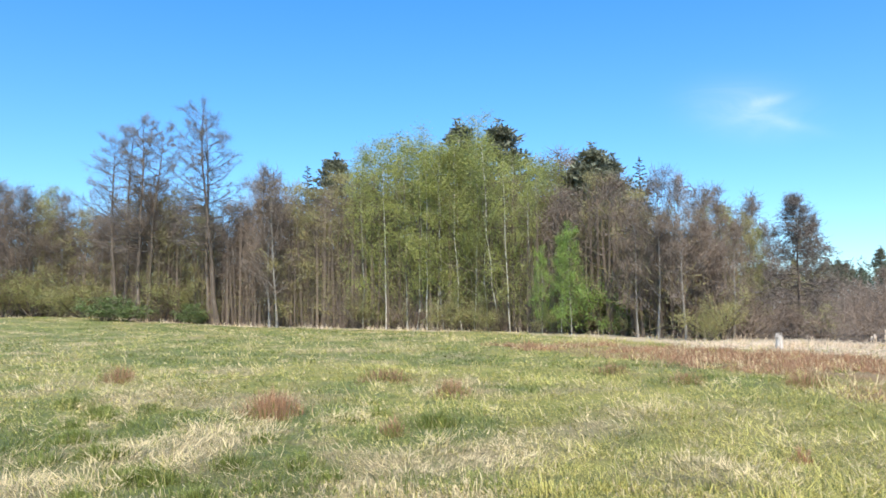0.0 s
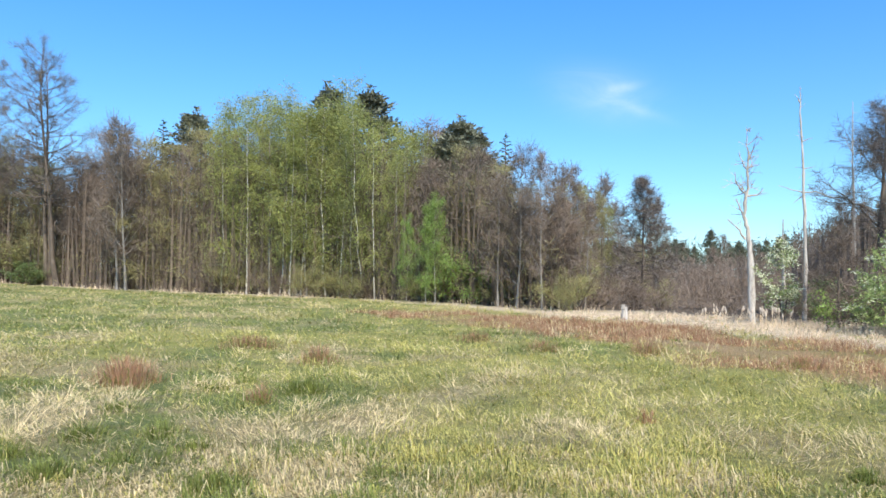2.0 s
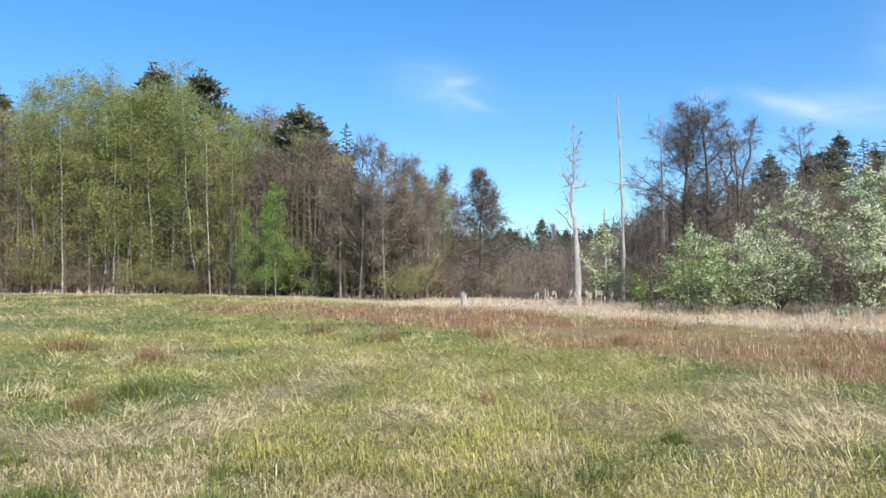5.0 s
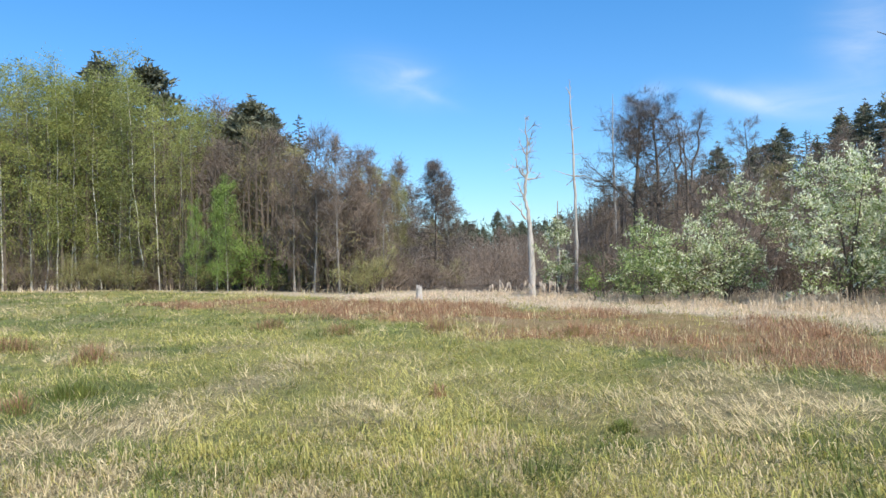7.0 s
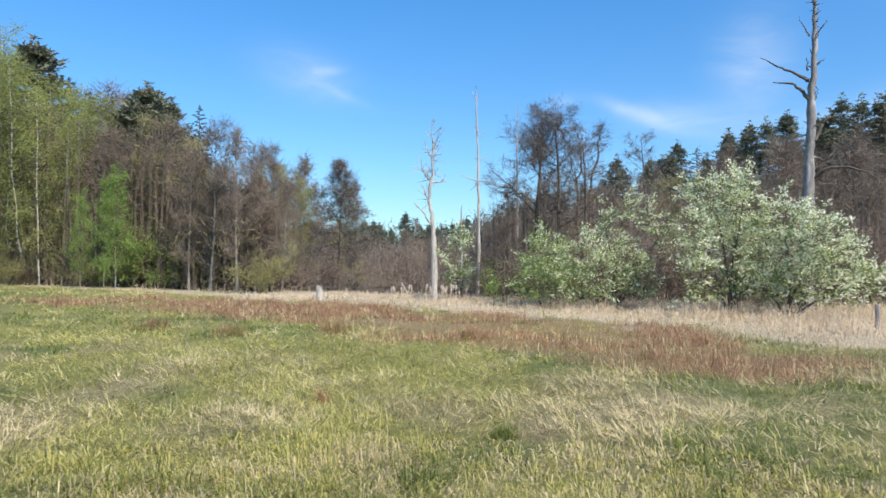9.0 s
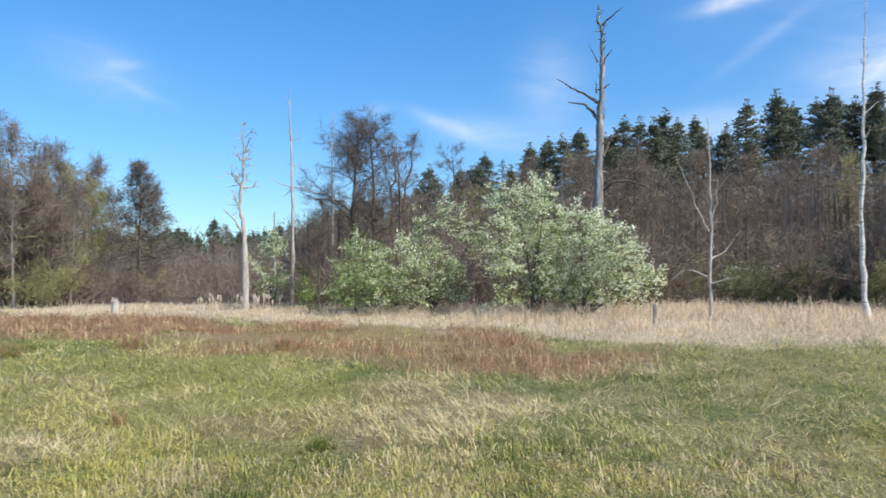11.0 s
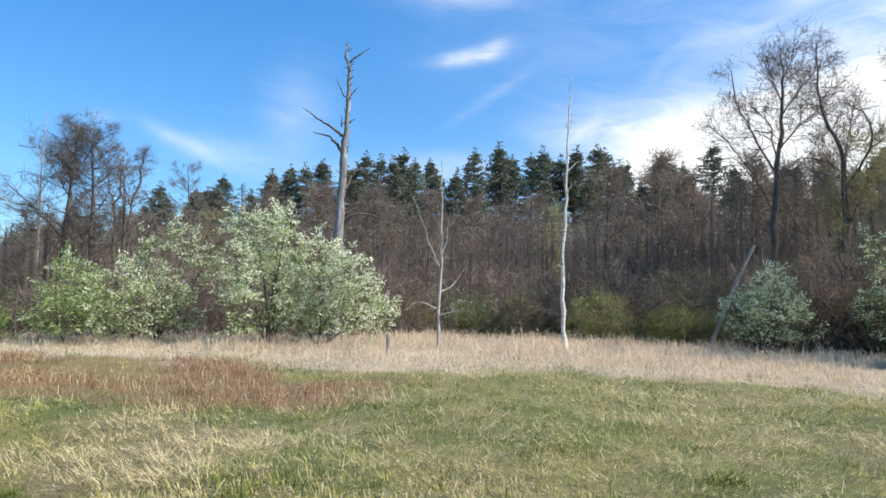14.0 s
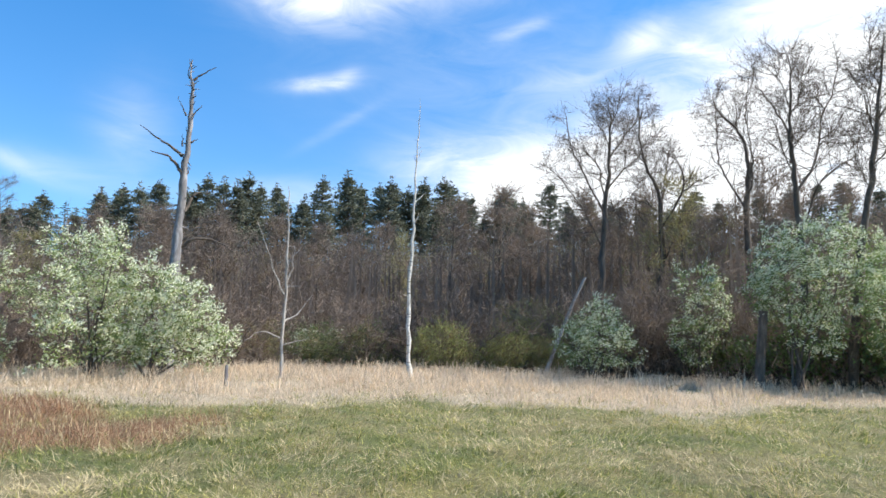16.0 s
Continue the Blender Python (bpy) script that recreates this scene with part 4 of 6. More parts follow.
def lobed_bush(name, label, category, group, foot, lobes, seed, leaf_mat, blossom=0.0, per=17, clump=0.10, leaf=0.062, leaves=7, spikes=9, stems=1, stem_r=0.05, twig_mat=None, hairs=0, gap=0.25):
    """A bush of rounded lobes (across, up, half width, half height): boughs run from the foot into each lobe, and sprays of leaf and flower sit round it."""
    w = Wood(seed)
    rng = w.rng
    far = math.hypot(*foot)
    right, away = np.array([foot[1], -foot[0], 0]) / far, np.array([foot[0], foot[1], 0]) / far
    at, out, top = [], [], []
    for i, (across, up, rx, rz) in enumerate(lobes):
        mid = right * across + away * rng.normal(0, 0.35) + np.array([0, 0, up])
        start = right * rng.normal(0, 0.12 * stems) + away * rng.normal(0, 0.12)
        bend = start * 0.5 + mid * 0.5 + [0, 0, 0.12 * up] + rng.normal(0, 0.08, 3)
        q = np.linspace(0, 1, 9)[:, None]
        path = start * (1 - q) ** 2 + 2 * bend * q * (1 - q) + mid * q * q
        path[1:-1] += rng.normal(0, 0.03, (7, 3))
        w.limb(path, stem_r * rng.uniform(0.7, 1.1), 0.012, 5, 0)
        n = int(per * 12 * rx * rz)
        o = unit(rng.normal(0, 1, (n, 3)))
        f = rng.uniform(0.45, 1.0, (n, 1)) ** 0.5 * (1 + 0.16 * rng.random((n, 1)) ** 4)
        f = f * (0.62 + 0.66 * drift(o[:, 0] * 2.2 + i, o[:, 2] * 2.2 + o[:, 1] * 1.7, 1.0, seed)[:, None])
        c = mid + f * (o[:, :1] * right * rx + o[:, 1:2] * away * (0.5 * rx + 0.5 * rz) + o[:, 2:] * [0, 0, rz])
        keep = (drift(c[:, 0] + c[:, 1], c[:, 2], 0.42, seed + i) > gap) & (c[:, 2] > 0.25)
        c, o = c[keep], o[keep]
        at.append(c), out.append(o), top.append(0.55 + 0.45 * np.clip(o[:, 2] + 0.3, 0, 1))
        # shoots that stand out of the lobe
        for _ in range(int(2 + 5 * rx)):
            g = unit(rng.normal(0, 1, 3) + [0, 0, 0.55])
            root = mid + 0.8 * (g[0] * right * rx + g[1] * away * rx * 0.8) + [0, 0, 0.8 * g[2] * rz]
            line = stick(rng, root, g + [0, 0, 0.5], rng.uniform(0.35, 0.75), 5, 0.05)
            w.buf.shards(line[:1] - right * 0.01, line[:1] + right * 0.01, line[-1:])
            at.append(line), out.append(np.tile(g, (6, 1))), top.append(np.ones(6))
        # thin branches from inside the lobe to some of its sprays
        pick = rng.random(len(c)) < 0.35
        k = c[pick]
        inner = mid + (k - mid) * rng.uniform(0.1, 0.4, (len(k), 1)) - [0, 0, 0.1]
        e = unit(np.cross(k - inner, rng.normal(0, 1, (len(k), 3)))) * 0.009
        w.buf.shards(inner - e, inner + e, k)
    at, out, top = np.concatenate(at), np.concatenate(out), np.concatenate(top)
    ob = thing(name, label, category, group)
    part("stool", w.buf, M_BARK, ob, soft=True)
    if hairs:
        tw = Buf()
        k = rng.integers(0, len(at), hairs)
        p = at[k] + rng.normal(0, 0.1, (hairs, 3))
        d = unit(out[k] + rng.normal(0, 0.45, (hairs, 3)) + [0, 0, 0.5]) * rng.uniform(0.2, 0.45, (hairs, 1))
        e = unit(np.cross(d, rng.normal(0, 1, (hairs, 3)))) * 0.008
        tw.shards(p - d - e, p - d + e, p + 0.3 * d)
        part("crown", tw, twig_mat, ob)
    lf = Buf()
    k = np.repeat(np.arange(len(at)), leaves)
    w.tufts(lf, at[k] + rng.normal(0, 1, (len(k), 3)) * clump * [1, 1, 0.7], leaf, 0.42)
    part("foliage", lf, leaf_mat, ob)
    if blossom:
        bl = Buf()
        lush = rng.random(len(at)) < blossom * (0.45 + 0.8 * drift(at[:, 0] - at[:, 1], at[:, 2], 0.7, seed + 50)) * top * 1.3
        k = np.repeat(np.flatnonzero(lush), spikes)
        m = len(k)
        c = at[k] + out[k] * 0.06 + rng.normal(0, 0.75, (m, 3)) * clump * [1, 1, 0.6]
        d = unit(out[k] + rng.normal(0, 0.7, (m, 3)) + [0, 0, 0.2]) * rng.uniform(0.07, 0.125, (m, 1))
        e = unit(np.cross(d, rng.normal(0, 1, (m, 3)))) * rng.uniform(0.016, 0.027, (m, 1))
        bl.shards(c - e, c + e, c + d)
        part("blossom", bl, M_BLOSSOM, ob, "white flower spikes")
    ob.matrix_basis = put(ob, *foot, sink=0.02)
    return ob


ALDER = Stand([bare_tree(300 + k, "alder_tree", "leafless alder with brown twigs at the wood's edge", "tree", M_BARK, M_TWIG, low=0.06 + 0.07 * k) for k in range(4)])
PALE = Stand([bare_tree(320 + k, "bare_tree", "leafless pale-barked tree with thin brown twigs", "tree", M_PALE, M_TWIG, low=0.15, r=0.0085) for k in range(2)])
BUDDING = Stand([bare_tree(330 + k, "budding_tree", "slender tree with olive budding twigs", "tree", M_BARK, M_TWIG_OLIVE, low=0.08, r=0.007) for k in range(2)])
TALL = Stand([bare_tree(340 + k, "tall_alder", "tall leafless alder standing clear of the wood", "tree", M_BARK, M_TWIG_ALDER, low=0.34, reach=0.15, angle=(78, 108), twigs=7500, n1=40, r=0.0095, twig_len=0.36, twig_w=0.009, stout=1.1, side_r=0.014, up=0.12, jit=0.05) for k in range(3)])
BIRCH = Stand([birch(350 + 10 * k, low=0.10 + 0.05 * k) for k in range(4)])
WHITE = Stand([birch(380 + 10 * k, 6200, 0.12, bark_mat=M_BIRCH if k != 1 else M_BIRCH_DULL, label="edge birch with white trunk and fresh leaves") for k in range(3)])
YOUNG = Stand([birch(400 + 10 * k, 9000, 0.08, 0.2, M_BIRCH_DULL, M_LEAF_YOUNG, "young_tree", "young tree in bright green new leaf", 0.12) for k in range(2)])
PINE = Stand([pine(420 + k, 0.36 + 0.07 * k, 0.16 - 0.008 * k) for k in range(4)])
ROUND_PINE = Stand([pine(430 + k, 0.56, 0.14, 0.42, 13, "old pine with a broad rounded dark crown") for k in range(2)])
SPRUCE = Stand([spruce(440 + k) for k in range(2)])
BRUSH = Stand([shrub(460 + k, "brushwood", "leafless brown brushwood under trees", None, M_TWIG, 0, 14, 0.1, 0.9, 2200, twig_w=0.02) for k in range(2)])
OLIVE = Stand([shrub(470 + k, "budding_shrub", "olive-green budding shrub at the wood's edge", M_LEAF_WILLOW, M_TWIG_OLIVE, 1500, 14, 0.052, 0.9, 1900, twig_w=0.018) for k in range(2)])
GREEN = Stand([shrub(480, "green_shrub", "bright green leafy shrub", M_LEAF_YOUNG, M_TWIG, 5200, 14, 0.075, 0.95, 300)])
DARK = Stand([shrub(485, "dark_shrub", "leafy shrub with shade put into its dark green leaf colour", M_LEAF_SHADED, M_TWIG, 3400, 14, 0.10, 0.95, 300)])
DENSE = Stand([bare_tree(510 + k, "bushy_alder", "dense leafless bushy alder at the meadow's edge", "tree", M_BARK, M_TWIG, low=0.05, reach=0.2, twigs=5200, n1=34, twig_len=0.8, twig_w=0.03) for k in range(2)])
TIERED = Stand([bare_tree(520, "larch_tree", "dark spreading larch with level bare boughs", "tree", M_BARK, M_TWIG_ALDER, low=0.12, reach=0.22, cone=0.14, angle=(80, 100), twigs=9500, n1=54, r=0.011, twig_len=0.5, twig_w=0.042, up=0.03, stout=1.3, side_r=0.03)])

rng = np.random.default_rng(77)


def place(a, r):
    return -r * math.sin(radians(a)), r * math.cos(radians(a))


def wood(a0, a1, back0, back1, spacing, kinds, heights):
    """Fill a belt behind the meadow's edge; kinds: (stand, share, low, high)."""
    a = a0
    total = sum(k[1] for k in kinds)
    while a > a1:
        r = float(edge_r(a)) + rng.uniform(back0, back1)
        a -= math.degrees(spacing / r) * rng.uniform(0.6, 1.4)
        pick = rng.random() * total
        for stand, share, lo, hi in kinds:
            pick -= share
            if pick <= 0:
                break
        x, y = place(a, r)
        h = float(np.interp(a, heights[0], heights[1])) * rng.uniform(lo, hi)
        stand.plant(x, y, h, rng.uniform(0, 360), int(rng.integers(0, 9)), (rng.normal(0, 1.6), rng.normal(0, 1.6)), wide=rng.uniform(0.95, 1.35) * (1.15 if stand is PINE else 1.0))


# heights of the left wood along its edge
LEFT = ([-20, -17, -12, -6, 2, 8, 12, 18, 25, 36], [7.0, 8.4, 11.3, 14.0, 16.2, 17.0, 17.5, 17.0, 18.0, 21.0])
BROWN = [(ALDER, 5, 0.7, 0.98), (PALE, 2, 0.65, 0.95), (BUDDING, 2, 0.6, 0.9)]
wood(38, 9.5, 0.5, 3, 2.6, BROWN, LEFT)
wood(38, 9.5, 4, 9, 3.4, BROWN, LEFT)
wood(38, 8, 10, 18, 3.0, BROWN + [(BIRCH, 1.0, 0.8, 1.0), (SPRUCE, 0.5, 0.8, 1.0)], LEFT)
wood(38, 8, 20, 34, 3.6, BROWN + [(PINE, 1.5, 1.0, 1.15)], LEFT)
# the birch wood
GREENS = [(BIRCH, 5, 0.85, 1.05), (BUDDING, 1, 0.6, 0.8)]
wood(9.5, -6.5, 1, 4, 2.4, GREENS, LEFT)
wood(10, -7, 4, 9, 2.6, GREENS + [(ALDER, 1, 0.6, 0.9)], LEFT)
wood(11, -8, 10, 17, 2.8, [(BIRCH, 3, 0.95, 1.1), (ALDER, 2, 0.8, 1.0), (PINE, 0.6, 0.9, 1.0)], LEFT)
wood(11, -9, 18, 30, 3.2, [(ALDER, 3, 0.9, 1.1), (PINE, 1, 0.95, 1.08)], LEFT)
# brown wood running down to the gap
wood(-6.5, -19.5, 1, 3.5, 1.9, BROWN, LEFT)
wood(-6.5, -20.5, 4, 8, 2.0, BROWN, LEFT)
wood(-6.5, -21, 9, 15, 2.2, BROWN + [(PINE, 0.5, 0.85, 1.0)], ([-21, -17, -12, -6], [9.5, 11.5, 13.5, 16]))
wood(-6.5, -21, 16, 26, 2.6, BROWN + [(PINE, 0.5, 0.85, 1.0)], ([-21, -17, -12, -6], [11, 13.0, 15, 18]))
wood(9.5, -7, -0.8, 1.2, 1.5, [(OLIVE, 3, 0.7, 1.15), (BRUSH, 2, 0.7, 1.1), (DARK, 0.4, 0.5, 0.8)], ([-7, 0, 9.5], [2.2, 2.6, 3.2]))
# slim trees in the gap and the far wood behind it
wood(-20.5, -25, 14, 26, 1.8, [(PALE, 2, 0.8, 1.05), (BUDDING, 2, 0.8, 1.05)], ([-25, -20], [7.5, 9.0]))
wood(-21, -44, 30, 55, 2.2, [(ALDER, 3, 0.8, 1.0)], ([-44, -21], [4.5, 4.5]))
wood(-21, -42, 90, 150, 1.0, [(ALDER, 1, 0.8, 1.0), (PINE, 5, 0.9, 1.1), (SPRUCE, 2, 0.9, 1.05)], ([-42, -36, -30, -21], [10, 9.5, 9.0, 9.0]))
wood(-21, -42, 150, 230, 4.5, [(PINE, 2, 0.95, 1.15), (SPRUCE, 1, 0.95, 1.15)], ([-42, -30, -21], [14, 13, 13]))
# the bare wood to the right, and pines on the rise behind it
RIGHT = ([-122, -105, -90, -75, -60, -48, -40, -34], [9.5, 9.5, 9.5, 9.0, 8.0, 7.0, 6.0, 5.0])
HILL = [(ALDER, 5, 0.75, 1.0), (PALE, 1.5, 0.7, 0.95), (BUDDING, 1.8, 0.65, 0.95)]
wood(-36, -121, 9, 14, 2.2, HILL, RIGHT)
wood(-38, -121, 15, 21, 3.4, HILL, RIGHT)
wood(-38, -121, 23, 31, 2.5, HILL, (RIGHT[0], [0.85 * h for h in RIGHT[1]]))
wood(-40, -121, 33, 43, 3.2, HILL, (RIGHT[0], [0.68 * h for h in RIGHT[1]]))
wood(-38, -121, 44, 54, 1.75, [(PINE, 5, 0.85, 1.15), (SPRUCE, 0.7, 0.85, 1.05)], ([-121, -105, -90, -75, -60, -48, -38], [12.0, 12.0, 13.0, 14.0, 12.5, 10.0, 7.0]))
wood(-40, -121, 60, 85, 3.0, [(PINE, 5, 0.95, 1.2), (SPRUCE, 0.6, 0.9, 1.1)], ([-121, -105, -90, -75, -60, -48, -40], [12, 12, 13.0, 13.5, 12.5, 10.0, 7.5]))
# brush along the edges
wood(37, 8, -0.5, 3, 3.2, [(OLIVE, 2, 0.9, 1.3), (BRUSH, 3, 0.8, 1.3)], ([-30, 40], [3.2, 3.6]))
wood(9, -20, 0.3, 3, 2.0, [(OLIVE, 2, 0.7, 1.2), (BRUSH, 2, 0.7, 1.2), (DARK, 0.3, 0.6, 1.0)], ([-30, 40], [2.4, 2.6]))
wood(-20, -36, 3, 9, 1.9, [(OLIVE, 1, 0.7, 1.1), (BRUSH, 3, 0.7, 1.2)], ([-36, -20], [2.0, 2.2]))
wood(-36, -121, 3.5, 8, 2.0, [(OLIVE, 1.2, 0.7, 1.2), (BRUSH, 3, 0.8, 1.3), (DARK, 1.4, 0.6, 1.0)], ([-121, -36], [3.2, 2.4]))


def wood_mass(name, label, mat, n, a0, a1, back0, back1, az_tops, tops, length, width, seed, trunks=45, rise=0.55, patchy=0.0):
    """The depth of the wood: trunks, boughs and twigs past counting, from the ground to the crowns."""
    r_ = np.random.default_rng(seed)
    a = r_.uniform(a1, a0, n)
    r = edge_r(a) + back0 + (back1 - back0) * r_.random(n)
    x, y = -r * np.sin(np.radians(a)), r * np.cos(np.radians(a))
    top = np.interp(a, az_tops, tops) * (0.76 + 0.44 * drift(x, y, 3.0, seed))
    z = land(x, y) + top * 0.95 * r_.random(n) ** 0.9
    d = unit(r_.normal(0, 0.8, (n, 3)) + [0, 0, rise]) * length * r_.uniform(0.5, 1.4, (n, 1))
    if patchy:
        ok = drift(x, z * 1.6 + y, 3.5, seed + 1) * 0.7 + drift(x, z + y, 9.0, seed + 2) * 0.5 > patchy
        x, y, z, d, top = x[ok], y[ok], z[ok], d[ok], top[ok]
        n = len(x)
    p = np.stack([x, y, z], 1)
    w = unit(np.cross(d, r_.normal(0, 1, (n, 3)))) * width * r_.uniform(0.6, 1.3, (n, 1))
    b = Buf()
    b.shards(p - w, p + w, p + d)
    m = n // trunks if trunks else 0
    k = r_.integers(0, n, m)
    for i in range(0, m):
        q = p[k[i]] * [1, 1, 0] + [0, 0, float(land(x[k[i]], y[k[i]])) - 0.1]
        h = top[k[i]] * r_.uniform(0.6, 1.1)
        e = unit(np.array([y[k[i]], -x[k[i]], 0])) * r_.uniform(0.06, 0.13)
        lean = np.array([r_.normal(0, 0.03) * h, r_.normal(0, 0.03) * h, h])
        b.shards((q - e)[None], (q + e)[None], (q + lean)[None])
    tagged(part(name, b, mat), label, "wood", kind="stuff")


wood_mass("far_wood", "depth of leafless brown wood behind the edge trees", M_TWIG, 125000, 38, -21, 1.5, 24, LEFT[0], [0.78 * h for h in LEFT[1]], 0.9, 0.026, 801)
wood_mass("valley_wood", "brown wood across the valley's far end", M_TWIG, 32000, -20, -46, 30, 100, [-46, -20], [3.9, 3.5], 0.7, 0.026, 802)
wood_mass("hillside_wood", "leafless brown wood climbing the slope", M_TWIG, 108000, -37, -122, 8, 34, RIGHT[0], [0.78 * h for h in RIGHT[1]], 0.62, 0.015, 803, 45, 0.5)
wood_mass("upper_hillside_wood", "brown wood high on the slope under pines", M_TWIG, 76000, -38, -122, 28, 76, [-122, -75, -38], [8.3, 8.3, 4.6], 0.8, 0.022, 806, 90, 0.5)
wood_mass("undergrowth", "olive and brown undergrowth along the wood's edge", M_TWIG_OLIVE, 13000, 38, -20, 0.5, 8, LEFT[0], [3.2 + 0.1 * h for h in LEFT[1]], 0.7, 0.018, 804, 0)
wood_mass("brown_undergrowth", "brown brushwood below the wood's edge", M_TWIG, 48000, 38, -121, 2, 12, [-121, -46, -38, -22, -16, 38], [3.6, 3.0, 1.3, 1.3, 3.5, 5.2], 0.7, 0.011, 805, 0)
wood_mass("budding_wood", "crowns coming into olive-green bud among bare trees", M_TWIG_OLIVE, 80000, -40, -122, 17, 56, [-122, -75, -38], [7.6, 7.6, 3.8], 0.45, 0.02, 807, 0, 0.1, 0.53)
wood_mass("distant_pines", "dark pine wood closing the valley's far end", M_SPRUCE, 16000, -19, -46, 95, 190, [-46, -36, -20], [9.4, 8.8, 8.4], 1.1, 0.09, 808, 0, 0.4)
wood_mass("hilltop_pines", "dark pine crowns thick behind one another on the rise", M_NEEDLE, 42000, -40, -122, 46, 84, [-122, -75, -55, -40], [8.8, 9.2, 7.8, 4.6], 0.7, 0.07, 809, 0, 0.3)

# ---- single trees: across and up in metres from the foot ----
BIG_SNAG = dict(foot=(23.43, 12.27), trunk=[(0.0, 0.0), (0.03, 1.86), (0.06, 3.91), (0.13, 5.67), (0.17, 7.1), (0.23, 8.23), (0.27, 9.3), (0.24, 10.27), (0.18, 10.82), (0.15, 11.36)],
    girth=[0.22, 0.18, 0.165, 0.15, 0.125, 0.105, 0.08, 0.05, 0.03, 0.012], limbs=[
        (0.055, [(0.06, 7.74), (-0.42, 8.15), (-0.92, 8.46), (-1.41, 8.86)]),
        (0.06, [(0.11, 7.01), (-0.12, 7.46), (-0.43, 7.72), (-0.71, 7.76), (-1.01, 7.84)]),
        (0.045, [(0.28, 10.6), (0.53, 10.83), (1.01, 11.19)]),
        (0.045, [(0.22, 8.95), (0.4, 9.37), (0.62, 9.68)]),
        (0.03, [(0.12, 9.24), (-0.02, 9.46), (-0.22, 9.94)]),
        (0.03, [(0.05, 8.1), (0.0, 8.56)]),
        (0.035, [(0.31, 8.26), (0.56, 8.41)]),
        (0.035, [(0.23, 7.02), (0.35, 7.37)]),
        (0.07, [(0.24, 5.74), (0.46, 6.23), (0.64, 6.47), (0.84, 6.46)]),
        (0.05, [(0.23, 4.6), (0.58, 5.09), (0.93, 5.4), (1.48, 5.52)]),
        (0.06, [(0.22, 4.46), (0.64, 4.77), (1.2, 4.75), (1.67, 4.56), (2.01, 4.31)]),
        (0.03, [(0.22, 9.81), (0.39, 10.16)]),
        (0.02, [(0.14, 10.64), (0.11, 11.4)]),
    ])
PALE_SNAG = dict(foot=(16.32, 24.05), trunk=[(0.0, 0.0), (-0.02, 1.66), (-0.06, 2.94), (-0.1, 3.58), (-0.23, 4.12), (-0.18, 4.87), (-0.1, 5.3), (-0.13, 5.95), (-0.07, 6.38), (-0.1, 7.03), (-0.15, 7.64)],
    girth=[0.21, 0.17, 0.14, 0.11, 0.1, 0.085, 0.07, 0.06, 0.045, 0.03, 0.01], limbs=[
        (0.06, [(-0.21, 4.01), (-0.38, 4.45), (-0.49, 4.84)]),
        (0.05, [(-0.14, 4.94), (-0.33, 5.14), (-0.52, 5.43), (-0.56, 5.87)]),
        (0.05, [(-0.12, 4.93), (0.2, 4.96), (0.45, 5.16)]),
        (0.05, [(-0.2, 3.26), (-0.49, 3.7), (-0.84, 4.03)]),
        (0.035, [(-0.11, 5.9), (-0.32, 6.28), (-0.39, 6.57)]),
        (0.03, [(-0.07, 6.33), (0.07, 6.69), (0.13, 6.9)]),
        (0.03, [(-0.11, 5.95), (0.12, 6.25), (0.26, 6.46)]),
        (0.03, [(-0.1, 5.15), (0.09, 5.4)]),
        (0.03, [(-0.33, 5.14), (-0.29, 5.48)]),
        (0.02, [(-0.08, 6.92), (0.27, 7.21)]),
        (0.02, [(-0.52, 5.43), (-0.76, 5.51)]),
    ])
TALL_SNAG = dict(foot=(18.37, 23.8), trunk=[(0.0, 0.0), (0.05, 1.68), (0.07, 3.81), (0.03, 4.88), (0.03, 5.95), (-0.01, 7.04), (-0.07, 8.13), (-0.06, 8.89), (-0.07, 9.26)],
    girth=[0.13, 0.11, 0.1, 0.085, 0.075, 0.06, 0.045, 0.025, 0.01], limbs=[
        (0.03, [(-0.06, 8.61), (-0.24, 9.02)]),
        (0.025, [(0.01, 7.1), (0.36, 7.22)]),
        (0.025, [(0.05, 6.02), (0.42, 6.1)]),
        (0.03, [(0.03, 5.09), (-0.38, 5.23), (-0.85, 5.41)]),
        (0.035, [(0.03, 5.09), (0.45, 5.11), (0.99, 4.87)]),
        (0.025, [(-0.01, 4.99), (-0.33, 4.72)]),
        (0.02, [(0.01, 7.25), (-0.17, 7.57)]),
    ])
THIN_SNAG = dict(foot=(22.13, 7.71), trunk=[(0.0, 0.0), (0.01, 1.09), (0.01, 2.21), (0.04, 3.16), (0.02, 4.11), (0.02, 5.25), (0.01, 6.37)],
    girth=[0.085, 0.075, 0.068, 0.06, 0.05, 0.035, 0.012], limbs=[
        (0.035, [(0.05, 1.93), (0.42, 2.13), (0.94, 2.8)]),
        (0.035, [(0.05, 3.06), (0.2, 3.64), (0.24, 4.4)]),
        (0.02, [(0.18, 4.02), (0.62, 4.5)]),
        (0.03, [(0.03, 1.31), (-0.51, 1.58), (-0.88, 1.54), (-1.21, 1.19)]),
        (0.03, [(0.03, 1.16), (0.44, 1.28), (0.91, 1.39)]),
        (0.03, [(-0.01, 2.78), (-0.36, 3.53), (-0.53, 4.09), (-0.93, 5.04)]),
        (0.02, [(0.04, 5.02), (0.15, 5.2)]),
        (0.02, [(0.05, 3.06), (0.5, 3.07)]),
    ])
